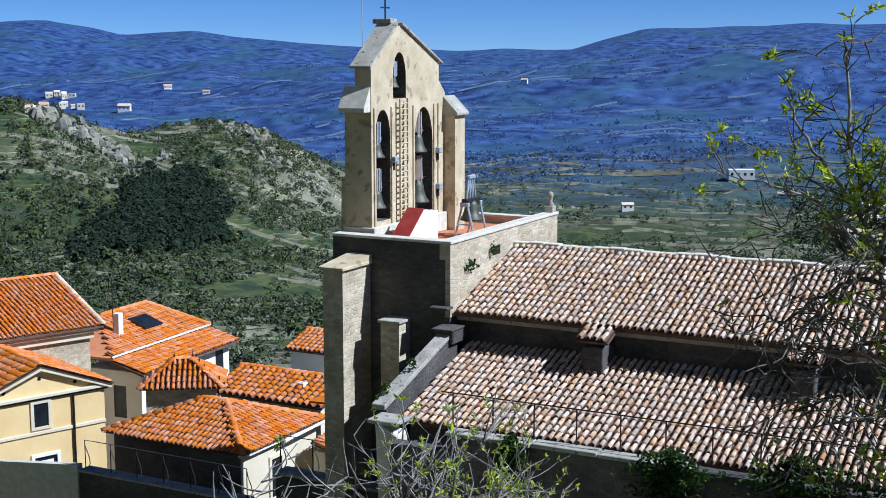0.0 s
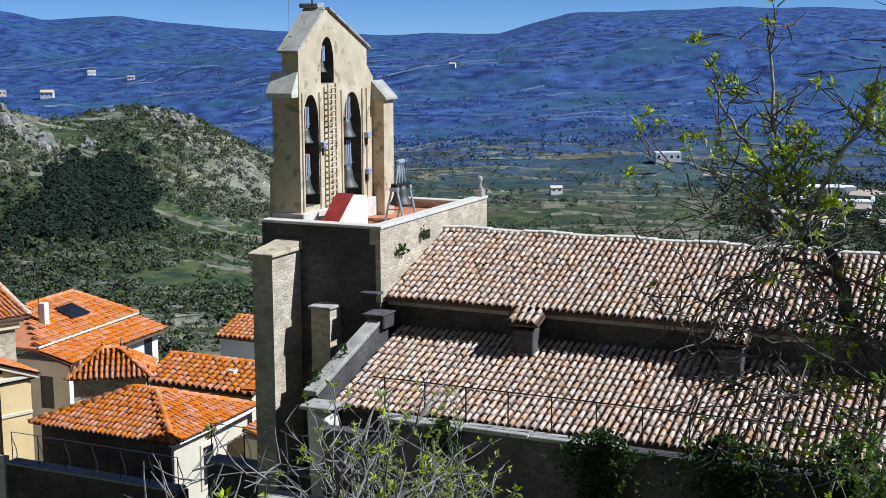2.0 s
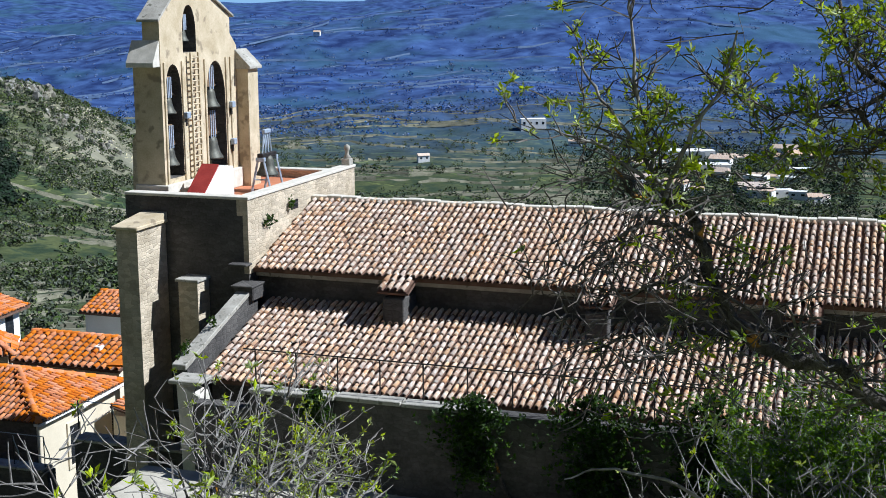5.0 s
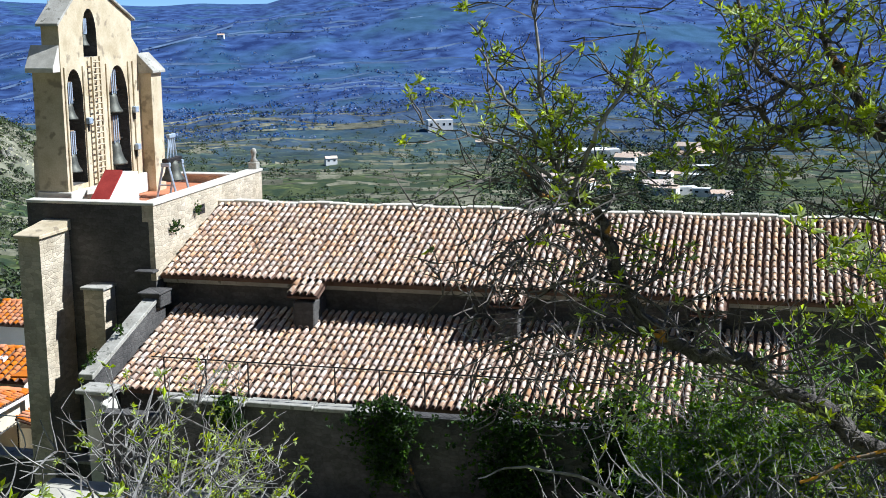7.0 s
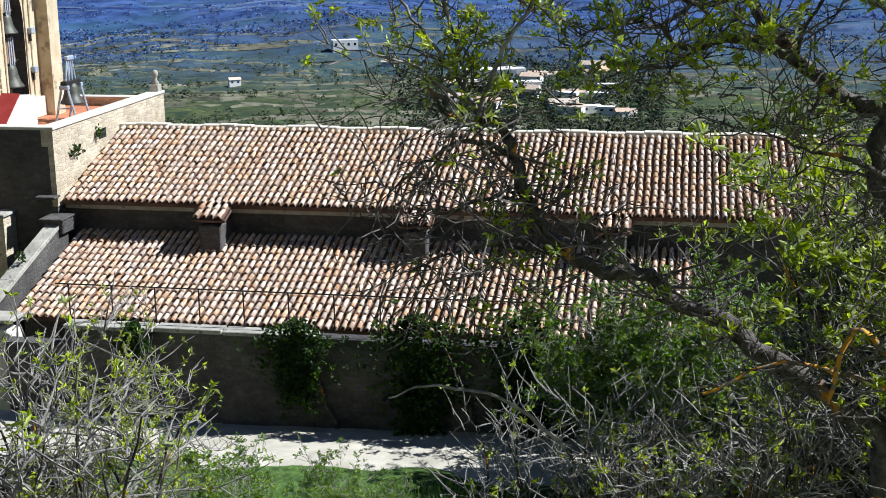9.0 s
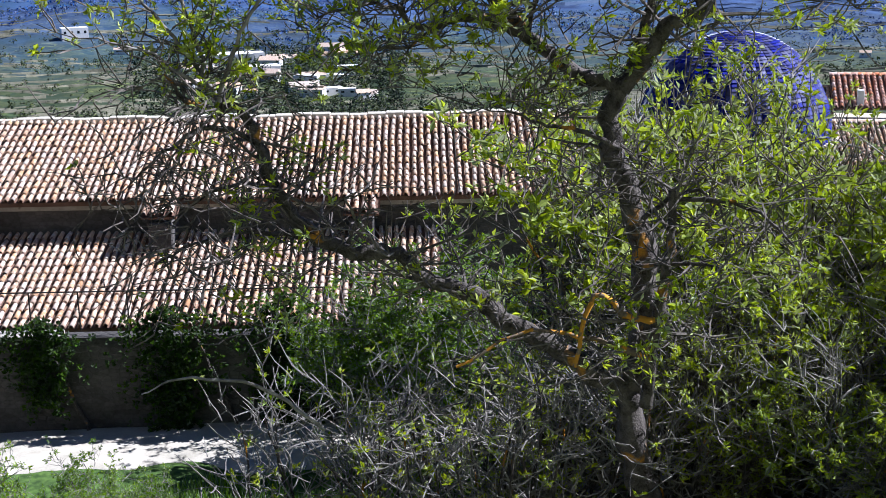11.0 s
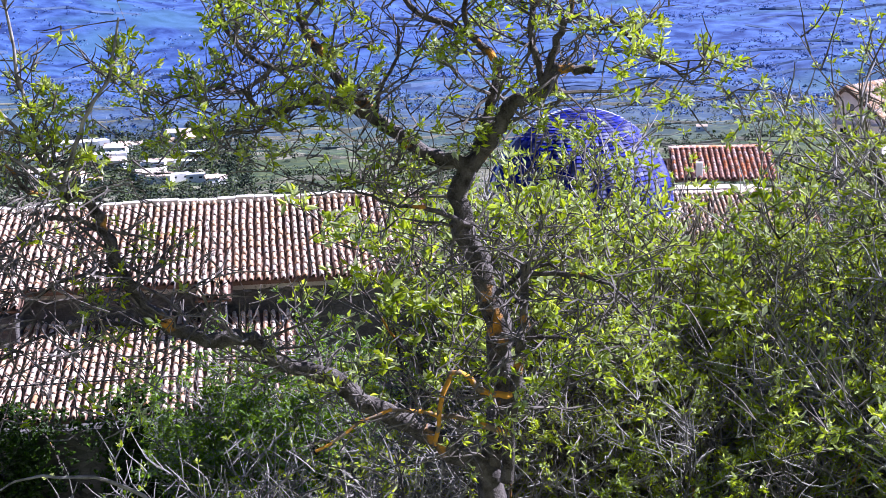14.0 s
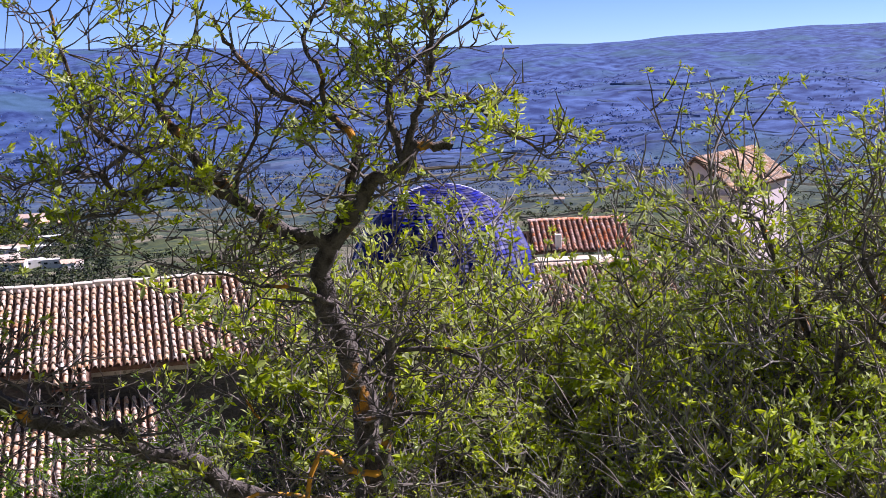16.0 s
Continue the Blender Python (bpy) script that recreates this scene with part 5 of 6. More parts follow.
# ---- bells and what stands on the terrace ----
M_STEEL = mat("painted_steel", (0.30, 0.35, 0.42), (0.45, 0.50, 0.58), 6.0, 0.5, 0.1, metallic=0.3)
M_RED = mat("red_sheet", (0.22, 0.02, 0.015), (0.32, 0.04, 0.03), 3.0, 0.7, 0.1)
M_BLUE = mat("blue_glazed_tile", (0.005, 0.007, 0.10), (0.02, 0.024, 0.26), 3.0, 0.62, 0.2, rand=0.35, spec=0.2)
M_GLAZE = mat("white_glazed_tile", (0.6, 0.6, 0.62), (0.75, 0.75, 0.76), 6.0, 0.25, 0.1, rand=0.1)


def bell(x, y, z, r, group="bells in the gable", yoke=True):
    """Mouth at z; crown, yoke and straps above."""
    b = place(thing("bell", "dark bronze church bell hung from a heavy yoke", "bell", group), x, y, z)
    h = r * 1.75
    part("bell_body", lathe([(r * 0.93, 0.0), (r, 0.0), (r * 0.97, h * 0.07), (r * 0.76, h * 0.25), (r * 0.62, h * 0.5), (r * 0.55, h * 0.75), (r * 0.46, h * 0.9), (r * 0.2, h),
                              (0.001, h * 1.01)]), M_BRONZE, b, "green-grey bronze")
    part("clapper", tube((0, 0, h * 0.6), (0, 0, -0.05), 0.02, 0.04, 8), M_IRON, b)
    if yoke:
        part("yoke", prism([(-0.09, -r * 0.75, h), (-0.09, r * 0.75, h), (-0.09, r * 0.6, h + r * 0.8), (-0.09, r * 0.45, h + r * 2.0), (-0.09, -r * 0.45, h + r * 2.0),
                            (-0.09, -r * 0.6, h + r * 0.8)], (0.18, 0, 0)), M_WOOD, b, "weathered wooden yoke", 0.02)
        for k in (-0.32, 0.0, 0.32):
            part("strap", box(0.09, 0.115, k * r - 0.022, k * r + 0.022, h * 0.9, h + r * 1.95), M_STEEL, b, "pale iron strap")
        part("axle", tube((0, -r * 1.6, h + r * 0.12), (0, r * 1.6, h + r * 0.12), 0.03, 0.03, 8), M_IRON, b)
    return b


def gable_fittings():
    xc = TX - 0.24
    bell(xc, 32.08, 8.98, 0.27)
    bell(xc, 32.08, 7.55, 0.30)
    bell(xc, 34.48, 8.98, 0.33)
    bell(xc, 34.48, 7.48, 0.38)
    bell(xc, 33.05, 10.92, 0.2)
    # ladder up the middle
    l = place(thing("ladder", "long pale wooden ladder fixed to the bell gable", "ladder"), 0, 0, 0)
    for y in (32.86, 33.3):
        part("rail", box(TX + 0.1, TX + 0.15, y - 0.03, y + 0.03, 6.52, 10.62), M_ASHLAR, l)
    for k in range(24):
        part("rung", tube((TX + 0.125, 32.86, 6.75 + 0.162 * k), (TX + 0.125, 33.3, 6.75 + 0.162 * k), 0.022), M_ASHLAR, l)
    c = place(thing("iron_cross", "thin iron cross on a small stone block", "cross"), TX - 0.4, 32.95, 12.72)
    part("block", box(-0.3, 0.3, -0.22, 0.16, 0, 0.14), M_GREY, c, "", 0.02)
    part("upright", tube((0, 0, 0.1), (0, 0, 0.85), 0.024), M_IRON, c)
    part("arm", tube((0, -0.22, 0.45), (0, 0.22, 0.45), 0.022), M_IRON, c)
    for y in (-0.22, 0.22):
        part("tip", lathe([(0.001, -0.03), (0.035, 0.0), (0.001, 0.03)], 8), M_IRON, c).location = (0, y, 0.45)
    m = place(thing("lightning_rod", "tall thin metal lightning rod", "rod"), TX - TU - 0.04, 31.95, 10.4)
    part("mast", tube((0, 0, 0), (0, 0, 3.6), 0.018, 0.01), M_STEEL, m)
    for z in (0.2, 0.9):
        part("clamp", box(-0.03, 0.06, -0.05, 0.05, z, z + 0.05), M_STEEL, m)
    for y, z in ((35.3, 9.0), (32.62, 8.9), (35.32, 7.9)):
        s = place(thing("bell_motor", "small weathered bell motor box on the gable", "motor", "motors beside the bells"), TX + 0.02, y, z)
        part("housing", box(0, 0.14, -0.1, 0.1, -0.09, 0.09), M_STEEL, s, "", 0.02)
        part("bracket", box(0, 0.05, -0.04, 0.04, -0.3, -0.09), M_IRON, s)


def terrace_things():
    # hatch over the stair: white sides with a red sloping top
    h = place(thing("stair_hatch", "white rendered stair hatch with a red sloping lid", "hatch"), 0, 0, 6.5)
    part("side", prism([(-17.52, 31.42, 0), (-17.52, 33.35, 0), (-17.52, 33.35, 0.93), (-17.52, 32.3, 1.0), (-17.52, 31.42, 0.3)], (-0.4, 0, 0)), M_WHITE, h, "white rendered side", 0.01)
    part("lid", prism([(-17.44, 31.34, 0.27), (-17.44, 32.33, 1.04), (-17.44, 32.33, 1.1), (-17.44, 31.34, 0.33)], (-0.52, 0, 0)), M_RED, h, "dark red sloping lid")
    # bell in a steel trestle
    f = place(thing("bell_trestle", "pale steel trestle with braced legs for one bell", "trestle"), -17.2, 34.85, 6.5)
    for y in (-0.42, 0.42):
        for x in (-0.32, 0.32):
            part("leg", tube((x, y, 0), (x * 0.3, y, 0.95), 0.035), M_STEEL, f)
        part("crossbar", tube((-0.22, y, 0.4), (0.22, y, 0.4), 0.022), M_STEEL, f)
        part("bearing", box(-0.14, 0.14, y - 0.06, y + 0.06, 0.93, 1.05), M_STEEL, f, "", 0.015)
    b = bell(-17.2, 34.85, 7.0, 0.34, "", False)
    b["label"] = "green-grey bronze bell with an openwork steel headstock"
    part("headstock", box(-0.1, 0.1, -0.46, 0.46, 0.52, 0.66), M_IRON, b, "dark steel headstock", 0.02)
    for k in range(4):
        y = -0.3 + 0.2 * k
        part("strut", tube((0, y, 0.64), (0, y * 0.55, 1.25), 0.024), M_STEEL, b)
        if k < 3:
            part("brace", tube((0, y, 0.68), (0, (y + 0.2) * 0.6, 1.2), 0.016), M_STEEL, b)
    part("counterweight", box(-0.06, 0.06, -0.2, 0.2, 1.22, 1.34), M_STEEL, b, "", 0.02)
    p = place(thing("finial", "small weathered stone finial on the parapet corner", "finial"), -15.98, 37.98, 6.95)
    part("pedestal", box(-0.14, 0.14, -0.14, 0.14, 0, 0.22), M_GREY, p, "", 0.02)
    part("knob", lathe([(0.1, 0.22), (0.12, 0.26), (0.06, 0.34), (0.07, 0.46), (0.1, 0.52), (0.08, 0.62), (0.001, 0.66)], 12), M_GREY, p)
    part("putlog_hole", box(-15.9, -15.82, 33.5, 33.95, 6.22, 6.48), M_GLASS, church, "dark square hole")


gable_fittings()
terrace_things()


# ---- fences and walls below, on the town side ----
def scroll_fence():
    w = thing("street_wall", "rubble retaining wall with slab coping above the street", "wall", kind="structure")
    part("wall_body", box(-31.3, -24.2, 33.05, 33.5, -14, -2.36), M_RUBBLE_SHADE, w, "rubble wall darkened with its shade")
    part("wall_body", box(-21.0, -16.4, 30.0, 30.5, -14, 0.02), M_RUBBLE_SHADE, w, "rubble wall darkened with its shade")
    for i in range(7):
        part("coping_slab", box(-31.3 + i, -30.33 + i, 32.98, 33.56, -2.36, -2.28), M_GREY, w, "", 0.015)
    part("coping_slab", box(-21.0, -16.4, 29.92, 30.56, 0.02, 0.1), M_GREY, w, "", 0.015)
    for x0, x1, y, z in ((-31.2, -24.4, 33.25, -2.28), (-21.0, -16.6, 30.25, 0.1)):
        f = thing("iron_fence", "iron fence with scrolled posts and one rail", "fence", "fences on the street wall")
        n = int(round((x1 - x0) / 1.12))
        for i in range(n + 1):
            x = x0 + (x1 - x0) * i / n
            v, fc = [], []
            pts = [(x, y, z + 0.95), (x + 0.05, y, z + 0.72), (x + 0.17, y, z + 0.45), (x + 0.21, y, z + 0.2), (x + 0.12, y, z + 0.04)]
            limb(v, fc, pts, [0.016] * 5, 5)
            mesh_part("scroll", v, fc, M_STEEL, f)
            part("post", tube((x, y, z), (x, y, z + 1.0), 0.017), M_IRON, f)
        part("rail", tube((x0, y, z + 1.0), (x1, y, z + 1.0), 0.015), M_STEEL, f)
    c = thing("concrete_wall", "pale streaked concrete wall beside the yellow house", "wall")
    part("wall_body", prism([(-37, 33.0, -2.75), (-31.35, 33.0, -2.12), (-31.35, 33.0, -14), (-37, 33.0, -14)], (0, 0.25, 0)), M_MORTAR, c)
    p = thing("wall_pillar", "pale weathered stone pillar at the wall's end", "pillar")
    part("shaft", prism([(-15.12, 26.0, -3), (-14.74, 26.0, -3), (-14.74, 26.0, 3.05), (-15.35, 26.0, 3.3)], (0, 0.5, 0)), M_MORTAR, p, "", 0.03)
    part("cap", box(-15.5, -14.7, 25.9, 26.6, 3.3, 3.4), M_GREY, p, "", 0.02)
    s = thing("lean_to", "small lean-to shed with a few orange tiles", "shed")
    part("wall", box(-26.4, -24.6, 40.2, 41.9, -12, -2.9), M_CREAM, s)
    d = Vector((1.6, 0, -0.45))
    r = part("roof", prism([(-26.4, 40.0, -2.5), (-26.4, 42.1, -2.5), (-24.5, 42.1, -2.95), (-24.5, 40.0, -2.95)], (0, 0, -0.08)), M_CHANNEL_SHADE, s)
    tiled_slope(r, "tiles", (-26.4, 40.0, -2.5), (0, 1, 0), d, 2.1, 1.95, M_TILE_NEW, seed=81)
    s = thing("rooftop_box", "small cream chimney block with a tiled lid", "chimney")
    part("block", box(-26.9, -25.9, 42.3, 43.0, -4, -1.75), M_CREAM, s, "", 0.03)
    part("lid", prism([(-27.9, 42.2, -1.72), (-25.9, 42.2, -1.62), (-25.9, 43.1, -1.62), (-27.9, 43.1, -1.72)], (0, 0, 0.08)), M_TILE_NEW, s)


scroll_fence()


# ---- dome and houses beyond the east end ----
def blue_dome():
    d = place(thing("dome", "church dome clad in blue glazed tiles with white ribs", "dome"), 10.9, 46.5, 3.5)
    R = 3.35
    part("drum", lathe([(R + 0.1, -12), (R + 0.1, -0.2), (R + 0.3, -0.15), (R + 0.3, 0.05), (R, 0.05)], 32), M_STONE, d, "stone drum")
    part("shell", lathe([(R * math.cos(a), R * 1.12 * math.sin(a)) for a in (math.pi / 2 * k / 12 for k in range(13))], 32), M_RUBBLE_SHADE, d, "dark mortar bed")
    verts, faces = [], []
    wv, wf = [], []
    rows = 34
    for i in range(rows):
        a0, a1 = math.pi / 2 * i / rows * 0.94, math.pi / 2 * (i + 1.25) / rows * 0.94
        n = 48 if i < 20 else (32 if i < 27 else 16)
        for k in range(n):
            t0 = 2 * math.pi * k / n
            tgt = (wv, wf) if k % (n // 2) == 0 else (verts, faces)
            b0 = len(tgt[0])
            for a, q in ((a0, 0.05), (a1, 0.0)):
                for t in (-0.46, 0.0, 0.46):
                    th = t0 + t * 2 * math.pi / n
                    rr = R * math.cos(a) + q * 0.6 + (0.05 if t == 0 else 0.0)
                    tgt[0].append((rr * math.cos(th), rr * math.sin(th), R * 1.12 * math.sin(a) + q * 0.5))
            tgt[1].extend([(b0, b0 + 1, b0 + 4, b0 + 3), (b0 + 1, b0 + 2, b0 + 5, b0 + 4)])
    mesh_part("blue_tiles", verts, faces, M_BLUE, d, "overlapping blue glazed tiles")["kind"] = "stuff"
    mesh_part("white_tiles", wv, wf, M_GLAZE, d, "white glazed rib tiles")["kind"] = "stuff"


M_TILE_ROSE = mat("rose_tile", (0.50, 0.23, 0.15), (0.68, 0.38, 0.26), 4.0, 0.85, 0.3, 25, rand=0.3)


def east_houses():
    h = place(thing("red_roof_house", "low house with a pinkish-red barrel-tile roof", "house"), 22.0, 67.8, -10.5, -12)
    part("wall", box(-2.5, 4.2, 0.2, 4, 0, 10.6), M_CREAM, h)
    lean_roof(h, -0.9, 4.6, 3.4, 12.75, 0, 11.5, M_TILE_ROSE, 91, 0.3)
    lean_roof(h, -2.7, -0.85, 3.0, 12.1, 0, 11.2, M_TILE, 92, 0.3)
    part("chimney", box(0.3, 0.65, 0.2, 0.55, 11.2, 12.4), M_WHITE, h, "white chimney", 0.02)
    part("side_wall", prism([(-2.6, 0.5, 10.8), (-2.6, 3.4, 10.8), (-2.6, 3.4, 12.4), (-2.6, 2.0, 12.75), (-2.6, 0.5, 12.0)], (0.15, 0, 0)), M_WHITE, h)
    h = place(thing("row_house", "near low house with an old barrel-tile roof", "house"), 19.0, 58.8, -10.4, -8)
    part("wall", box(-1.6, 4.6, 0.3, 3.5, 0, 10.3), M_CREAM, h)
    r = lean_roof(h, -1.9, 6.2, 3.0, 11.7, -0.8, 10.2, M_TILE, 93, 0.24)
    part("vent_pipe", tube((1.2, 1.5, 10.9), (1.2, 1.5, 11.7), 0.06), M_IRON, r)
    part("skylight", box(1.0, 1.5, 0.9, 1.3, 10.75, 10.95), M_WHITE, r, "", 0.02)
    h = place(thing("gabled_house", "pale mauve rendered house with a tiled gable roof", "house"), 33.9, 70.25, -11.2, 42)
    x1 = 9.0
    part("wall", prism([(0, 0, 0), (0, 3.0, 0), (0, 3.0, 15.6), (0, 2.2, 16.35), (0, 0, 14.7)], (x1, 0, 0)), M_MAUVE, h, "pale rendered walls")
    for e, ze in ((-0.25, 14.55), (3.2, 15.5)):
        d = Vector((0, e - 2.2, ze - 16.45))
        r = part("roof", prism([(-0.3, 2.2, 16.45), (x1, 2.2, 16.45), (x1, e, ze), (-0.3, e, ze)], (0, 0, -0.1)), M_CHANNEL_SHADE, h)
        tiled_slope(r, "tiles", (-0.3, 2.2, 16.45), (1, 0, 0), d, x1 + 0.3, d.length, M_TILE, seed=95, col=0.3)
    part("round_window", tube((-0.02, 1.9, 15.3), (0.1, 1.9, 15.3), 0.22, 0.22, 14), M_GLASS, h, "small round window")
    part("door_opening", box(-0.012, 0.2, 1.5, 2.5, 12.6, 14.1), M_GLASS, h, "dark doorway")
    part("ledge", box(-0.25, 0.02, -0.1, 3.1, 14.25, 14.35), M_CREAM, h, "", 0.02)


blue_dome()
east_houses()


# ---- valley: farm buildings, pines and scrub ----
def on_ground(yaw, el):
    """The place where the line of sight meets the far slope."""
    r = 120.0
    s, c, t = math.sin(radians(yaw)), math.cos(radians(yaw)), math.tan(radians(el))
    while r < 4000 and ground_z(-s * r, c * r) < 12 + r * t:
        r *= 1.01
    return Vector((-s * r, c * r, ground_z(-s * r, c * r))), r


def farm(yaw, el, w, hgt, roofed=True, turn=0.0, material=None):
    """w and hgt in thousandths of the distance."""
    p, r = on_ground(yaw, el)
    w, hgt = w * r / 1000, hgt * r / 1000
    f = place(thing("farm_building", "distant white farm building in the valley", "building", "buildings in the valley"), p.x, p.y, p.z - hgt * 0.3, yaw + turn)
    part("wall", box(-w / 2, w / 2, -w * 0.25, w * 0.25, 0, hgt * 1.3), material or M_WHITE, f)
    if roofed:
        part("roof", prism([(-w * 0.53, -w * 0.3, hgt * 1.3), (-w * 0.53, w * 0.3, hgt * 1.3), (-w * 0.53, 0, hgt * 1.75)], (w * 1.06, 0, 0)), M_TILE, f)
    n = max(2, int(w / 4))
    for k in range(n):
        x = -w / 2 + w * (k + 0.5) / n
        part("window", box(x - w * 0.06 / n * 3, x + w * 0.06 / n * 3, -w * 0.25 - 0.05, -w * 0.25 + 0.1, hgt * 0.75, hgt * 1.0), M_GLASS, f)


def valley():
    rng = random.Random(31)
    farm(14.75, -5.55, 19, 7.5, False, 10)
    farm(12.9, -6.2, 10, 3.5, True, -8)
    for k in range(24):
        farm(rng.uniform(2.5, 10.5), rng.uniform(-8.8, -6.3), rng.uniform(9, 24), rng.uniform(3.5, 7), rng.random() < 0.7, rng.uniform(-25, 25))
    for yaw, el, w, hg in ((8.6, -6.9, 40, 9), (7.2, -7.5, 30, 10), (5.2, -7.8, 18, 8), (3.4, -7.4, 16, 7)):
        farm(yaw, el, w, hg, False, rng.uniform(-15, 15))
    for k in range(14):
        farm(rng.uniform(42.2, 45.2), rng.uniform(-2.9, -1.9), rng.uniform(3, 7), rng.uniform(2, 5), rng.random() < 0.4, rng.uniform(-25, 25), M_CREAM)
    for yaw, el, w in ((39.2, -1.7, 6), (37.6, -1.9, 5), (41.0, -2.6, 9), (24, -1.5, 5), (19.5, -6.9, 9), (-20.6, -6.3, 7), (-18.4, -6.8, 8), (33.1, -13.0, 16), (32.4, -14.0, 18),
                     (41.9, -11.5, 13)):
        farm(yaw, el, w, w * 0.45, True, rng.uniform(-20, 20))


def rock_outcrops():
    """Pale broken crags along the crest of the near hills."""
    rng = random.Random(61)
    verts, faces = [], []
    for yaw0, el0, yaw1, el1, n, size in ((44.6, -2.7, 40.9, -4.7, 120, 2.2), (37.4, -3.25, 35.0, -3.75, 80, 1.7), (41.5, -5.6, 38.6, -4.3, 40, 1.3), (35.4, -4.6, 32.5, -6.4, 50, 1.2)):
        for k in range(n):
            f = rng.random()
            p, d = on_ground(yaw0 + (yaw1 - yaw0) * f + rng.gauss(0, 0.1), el0 + (el1 - el0) * f + rng.gauss(0, 0.16))
            if d > 1100:
                continue
            s = size * rng.uniform(0.4, 1.3)
            b0 = len(verts)
            for h, w in ((-0.8, 1.2), (0.5, 1.0), (rng.uniform(0.8, 1.5), 0.55)):
                for j in range(6):
                    a = j * math.pi / 3 + rng.uniform(-0.3, 0.3)
                    verts.append((p.x + math.cos(a) * s * w * rng.uniform(0.7, 1.5), p.y + math.sin(a) * s * w * rng.uniform(0.7, 1.2), p.z + s * h * rng.uniform(0.8, 1.2)))
            for q in (0, 6):
                faces += [(b0 + q + j, b0 + q + (j + 1) % 6, b0 + q + 6 + (j + 1) % 6, b0 + q + 6 + j) for j in range(6)]
            faces.append(tuple(b0 + 12 + j for j in range(6)))
    tagged(mesh_part("crags", verts, faces, M_CRAG), "pale broken limestone crags on the hill crest", "rocks", kind="stuff")


M_CRAG = mat("pale_limestone", (0.13, 0.12, 0.09), (0.32, 0.30, 0.245), 0.4, 0.95, 0.5, 3.0, rand=0.25, bump_dist=0.2)


def clump(rng, verts, faces, p, r, hgt, n):
    """One bush or far tree: n leafy flakes round an uneven crown, with gaps."""
    for k in range(n):
        a, f = rng.uniform(0, 6.283), rng.random() ** 0.7
        w = math.sin(math.pi * min(1.0, 0.18 + 0.8 * f)) ** 0.6
        o = Vector((math.cos(a) * w * r * rng.uniform(0.5, 1.05), math.sin(a) * w * r * rng.uniform(0.5, 1.05), hgt * f))
        s = r * rng.uniform(0.14, 0.32)
        nrm = (o - Vector((0, 0, hgt * 0.35))).normalized() + Vector((rng.gauss(0, 0.4), rng.gauss(0, 0.4), rng.gauss(0.2, 0.4)))
        u = nrm.orthogonal().normalized()
        v = nrm.cross(u).normalized()
        c, q = p + o, rng.uniform(0, 6.28)
        b0 = len(verts)
        for j in range(3):
            t = q + j * 2.094 + rng.uniform(-0.4, 0.4)
            verts.append(c + (u * math.cos(t) + v * math.sin(t)) * s)
        faces.append((b0, b0 + 1, b0 + 2))


M_SCRUB = mat("valley_scrub", (0.03, 0.05, 0.018), (0.085, 0.10, 0.04), 0.08, 0.95, 0.0, 0.9, rand=0.45)
M_PINE = mat("dark_pine", (0.006, 0.016, 0.008), (0.02, 0.036, 0.014), 0.2, 0.95, 0.0, 1.2, rand=0.35)
# far junipers, the haze over them tinted into the colour
M_FARSCRUB = mat("haze_blue_juniper", (0.03, 0.065, 0.18), (0.085, 0.14, 0.31), 0.05, 0.95, 0.0, 0.5, rand=0.4)


M_FIELDWALL = mat("dry_field_wall", (0.09, 0.09, 0.055), (0.25, 0.235, 0.165), 0.15, 0.95, 0.0, 1.5)
# far walls, blued for the haze in front of them
M_FARWALL = mat("haze_tinted_field_wall", (0.05, 0.085, 0.17), (0.13, 0.18, 0.28), 0.02, 0.95, 0.0, 0.3)


def field_walls(name, label, seed, count, r0, r1, high, material, hedge):
    """Dry-stone field walls that follow the slope, and the hedges below them."""
    rng = random.Random(seed)
    verts, faces = [], []
    for k in range(count):
        yaw, r = rng.uniform(-36, 49), r0 * (r1 / r0) ** rng.random()
        if noise.noise(Vector((yaw / 7, r / 160, 6.0))) < -0.22:
            continue
        span, h, lean = rng.uniform(25, 110) * (1 if r < 900 else 2.2) / r, high * rng.uniform(0.6, 1.4), rng.gauss(0, 0.12)
        n, ring = 9, None
        for i in range(n):
            a = radians(yaw) + span * (i / (n - 1) - 0.5)
            q = r * (1 + lean * span * (i / (n - 1) - 0.5)) + 0.015 * r * noise.noise(Vector((a * 30, r / 40, 2)))
            x, y = -math.sin(a) * q, math.cos(a) * q
            z, hh = ground_z(x, y), h * rng.uniform(0.7, 1.1)
            ux, uy = math.sin(a) * h * 0.4, -math.cos(a) * h * 0.4
            b0 = len(verts)
            verts += [(x + ux * 4, y + uy * 4, z - h * 0.6), (x + ux * 0.6, y + uy * 0.6, z + hh), (x - ux, y - uy, z + hh), (x - ux, y - uy, z - h)]
            if ring is not None and rng.random() < 0.88:
                faces += [(ring + j, b0 + j, b0 + j + 1, ring + j + 1) for j in range(3)]
            ring = b0
            if hedge is not None and rng.random() < 0.55:
                s = rng.uniform(0.7, 1.7) * (1 if r < 450 else 1.4)
                clump(rng, hedge[0], hedge[1], Vector((x + ux * 6, y + uy * 6, z - 0.3)), s, s * 1.1, 24)
    tagged(mesh_part(name, verts, faces, material), label, "walls", kind="stuff")


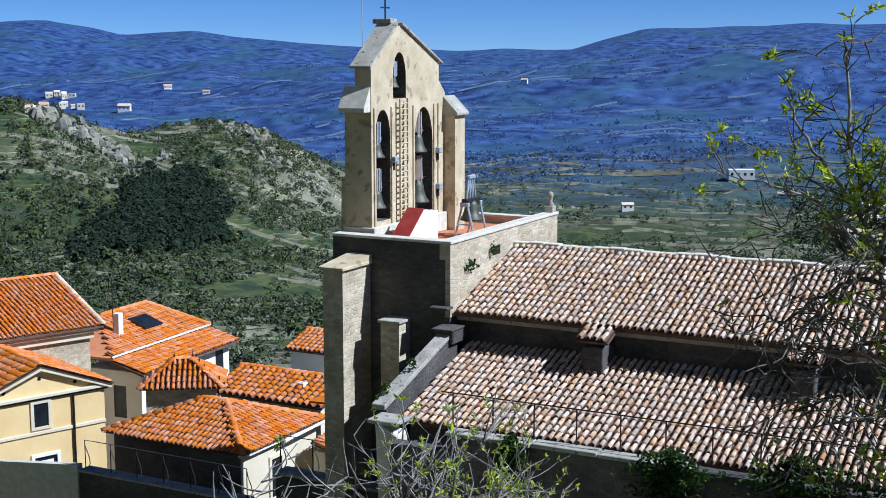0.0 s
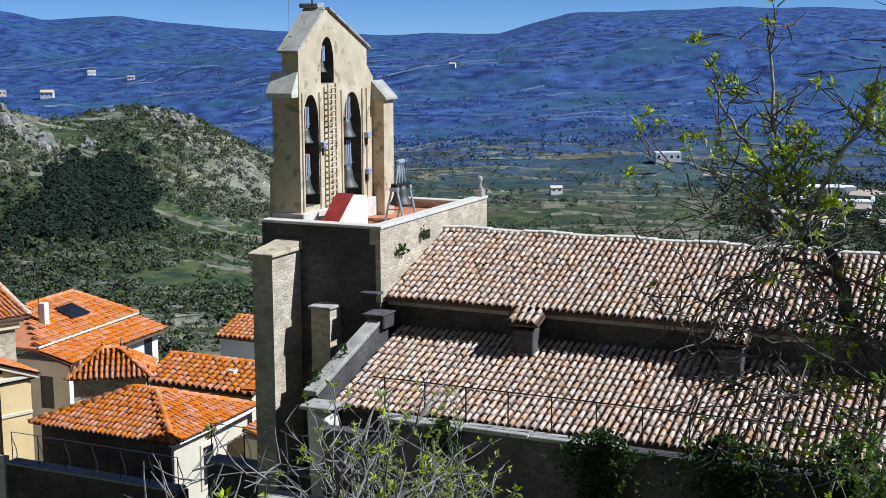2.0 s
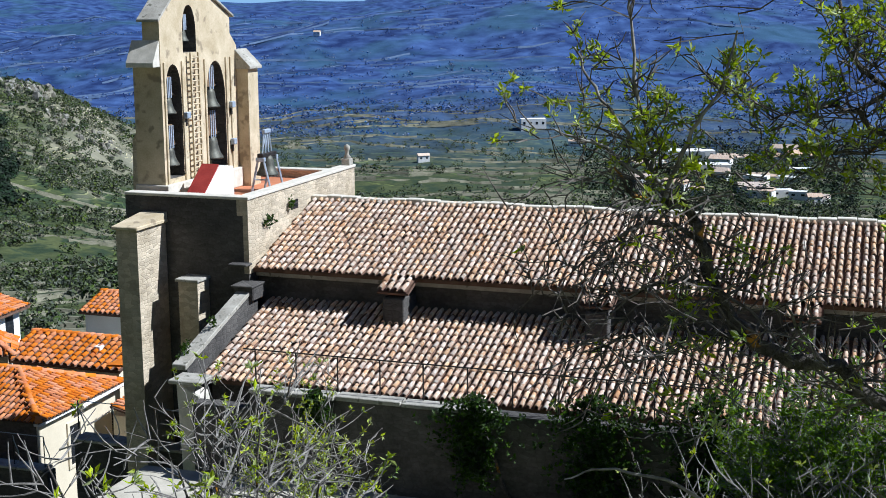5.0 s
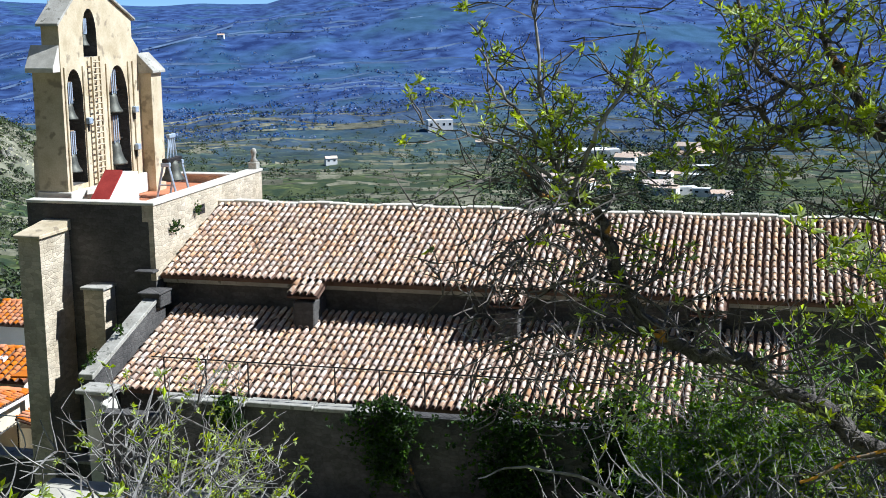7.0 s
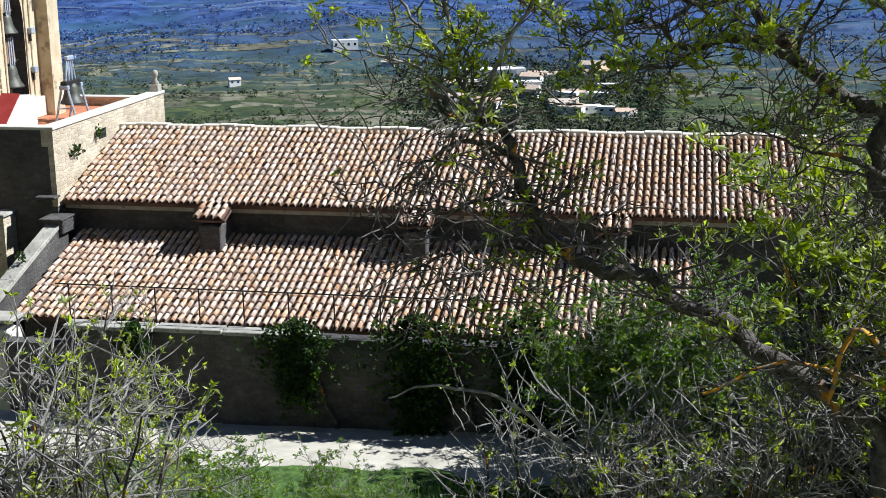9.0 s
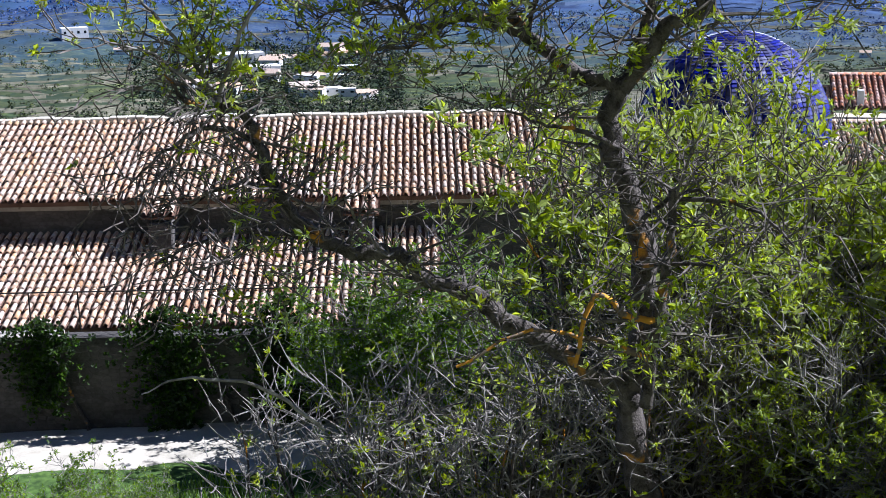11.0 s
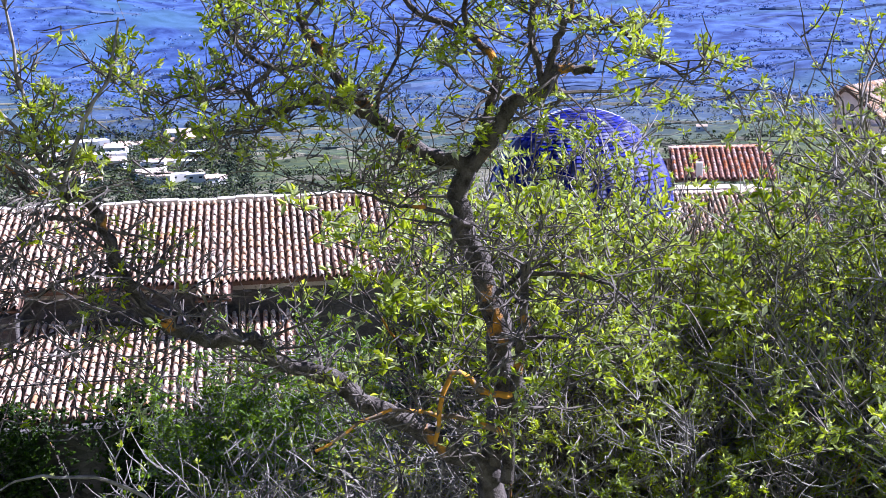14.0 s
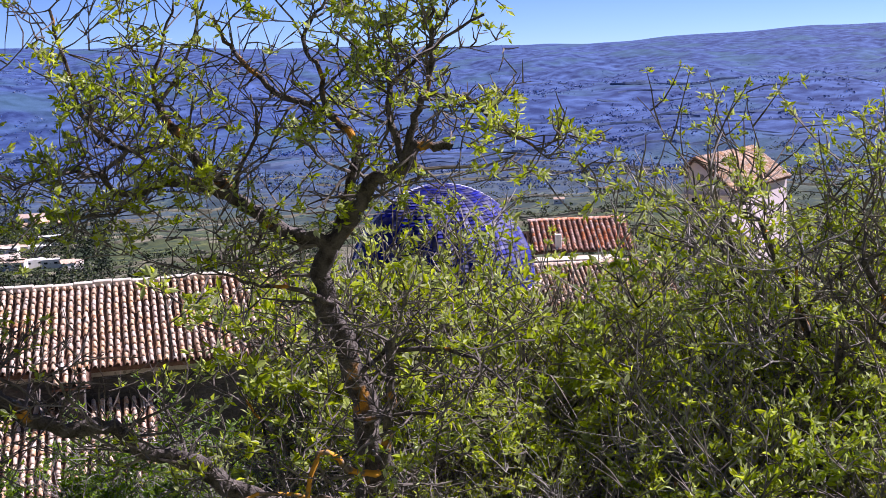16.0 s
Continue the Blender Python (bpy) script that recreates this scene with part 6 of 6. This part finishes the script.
def scrub():
    rng = random.Random(44)
    v, f, pv, pf, fv, ff = [], [], [], [], [], []
    for k in range(21000):
        yaw = rng.uniform(-36, 49)
        r = 110 * (1100 / 110) ** (rng.random() ** 0.75)
        x, y = -math.sin(radians(yaw)) * r, math.cos(radians(yaw)) * r
        d = noise.noise(Vector((x / 70, y / 70, 2.0))) + 0.6 * noise.noise(Vector((x / 22, y / 22, 5.0)))
        if d < (-0.25 if r < 450 else -0.15) + 0.12 * rng.random():
            continue
        s = rng.uniform(0.5, 1.7) * (1.0 if r < 350 else 1.35) * (1.5 if rng.random() < 0.12 else 1.0)
        clump(rng, v, f, Vector((x, y, ground_z(x, y))), s, s * rng.uniform(0.9, 1.7), 64 if r < 260 else (40 if r < 500 else 20))
    for k in range(8500):
        yaw, r = rng.uniform(31, 49), rng.uniform(250, 800)
        x, y = -math.sin(radians(yaw)) * r, math.cos(radians(yaw)) * r
        if noise.noise(Vector((x / 40, y / 40, 2.0))) < -0.2:
            continue
        s = rng.uniform(0.8, 2.6)
        clump(rng, v, f, Vector((x, y, ground_z(x, y))), s, s * rng.uniform(0.8, 1.4), 30)
    # a pine wood on the near hill's flank
    for k in range(30000):
        yaw, r = rng.uniform(35.4, 43.4), rng.uniform(280, 700)
        x, y = -math.sin(radians(yaw)) * r, math.cos(radians(yaw)) * r
        z = ground_z(x, y)
        drop = -5.3 - math.degrees(math.atan2(z - 12, r))       # below the wood's peak
        edge = 1.3 * noise.noise(Vector((yaw * 0.9, drop * 1.1, 3.0))) + 0.7 * noise.noise(Vector((yaw * 2.3, drop * 2.6, 8.0)))
        if not 0 < drop + edge * 0.6 < 3.2 or abs(yaw - 38.8 - 0.45 * drop) > 1.1 + 0.75 * drop + edge + rng.uniform(-0.5, 0.4):
            continue
        if len(pf) > 150000:
            break
        clump(rng, pv, pf, Vector((x, y, z)), rng.uniform(1.6, 3.0), rng.uniform(2.0, 4.2), 34)
    # poplars and pines between the buildings in the valley
    for k in range(800):
        p, d = on_ground(rng.uniform(1.0, 12.5), rng.uniform(-9.3, -6.2))
        s = d * rng.uniform(0.002, 0.0055)
        tgt = (pv, pf) if rng.random() < 0.4 else (v, f)
        clump(rng, *tgt, p, s, s * rng.uniform(1.2, 2.6), 40)
    for k in range(17000):
        yaw = rng.uniform(-36, 49)
        r = 850 * 3.2 ** rng.random()
        x, y = -math.sin(radians(yaw)) * r, math.cos(radians(yaw)) * r
        if noise.noise(Vector((x / 160, y / 160, 9.0))) + 0.5 * noise.noise(Vector((x / 50, y / 50, 1.0))) < -0.2:
            continue
        s = rng.uniform(1.4, 4.2)
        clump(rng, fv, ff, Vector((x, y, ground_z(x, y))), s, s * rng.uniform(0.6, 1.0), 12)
    field_walls("field_walls", "pale dry-stone walls along the farming terraces", 71, 1050, 130, 1000, 0.85, M_FIELDWALL, (v, f))
    field_walls("far_field_walls", "pale terraces on the far hills, with haze blue in their colour", 72, 260, 950, 2500, 1.3, M_FARWALL, None)
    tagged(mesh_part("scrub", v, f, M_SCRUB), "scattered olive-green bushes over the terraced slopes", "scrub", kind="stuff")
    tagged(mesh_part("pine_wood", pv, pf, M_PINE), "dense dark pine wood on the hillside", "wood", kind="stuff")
    tagged(mesh_part("far_scrub", fv, ff, M_FARSCRUB), "junipers on the far hills, tinted blue for haze", "scrub", kind="stuff")


valley()
rock_outcrops()
scrub()


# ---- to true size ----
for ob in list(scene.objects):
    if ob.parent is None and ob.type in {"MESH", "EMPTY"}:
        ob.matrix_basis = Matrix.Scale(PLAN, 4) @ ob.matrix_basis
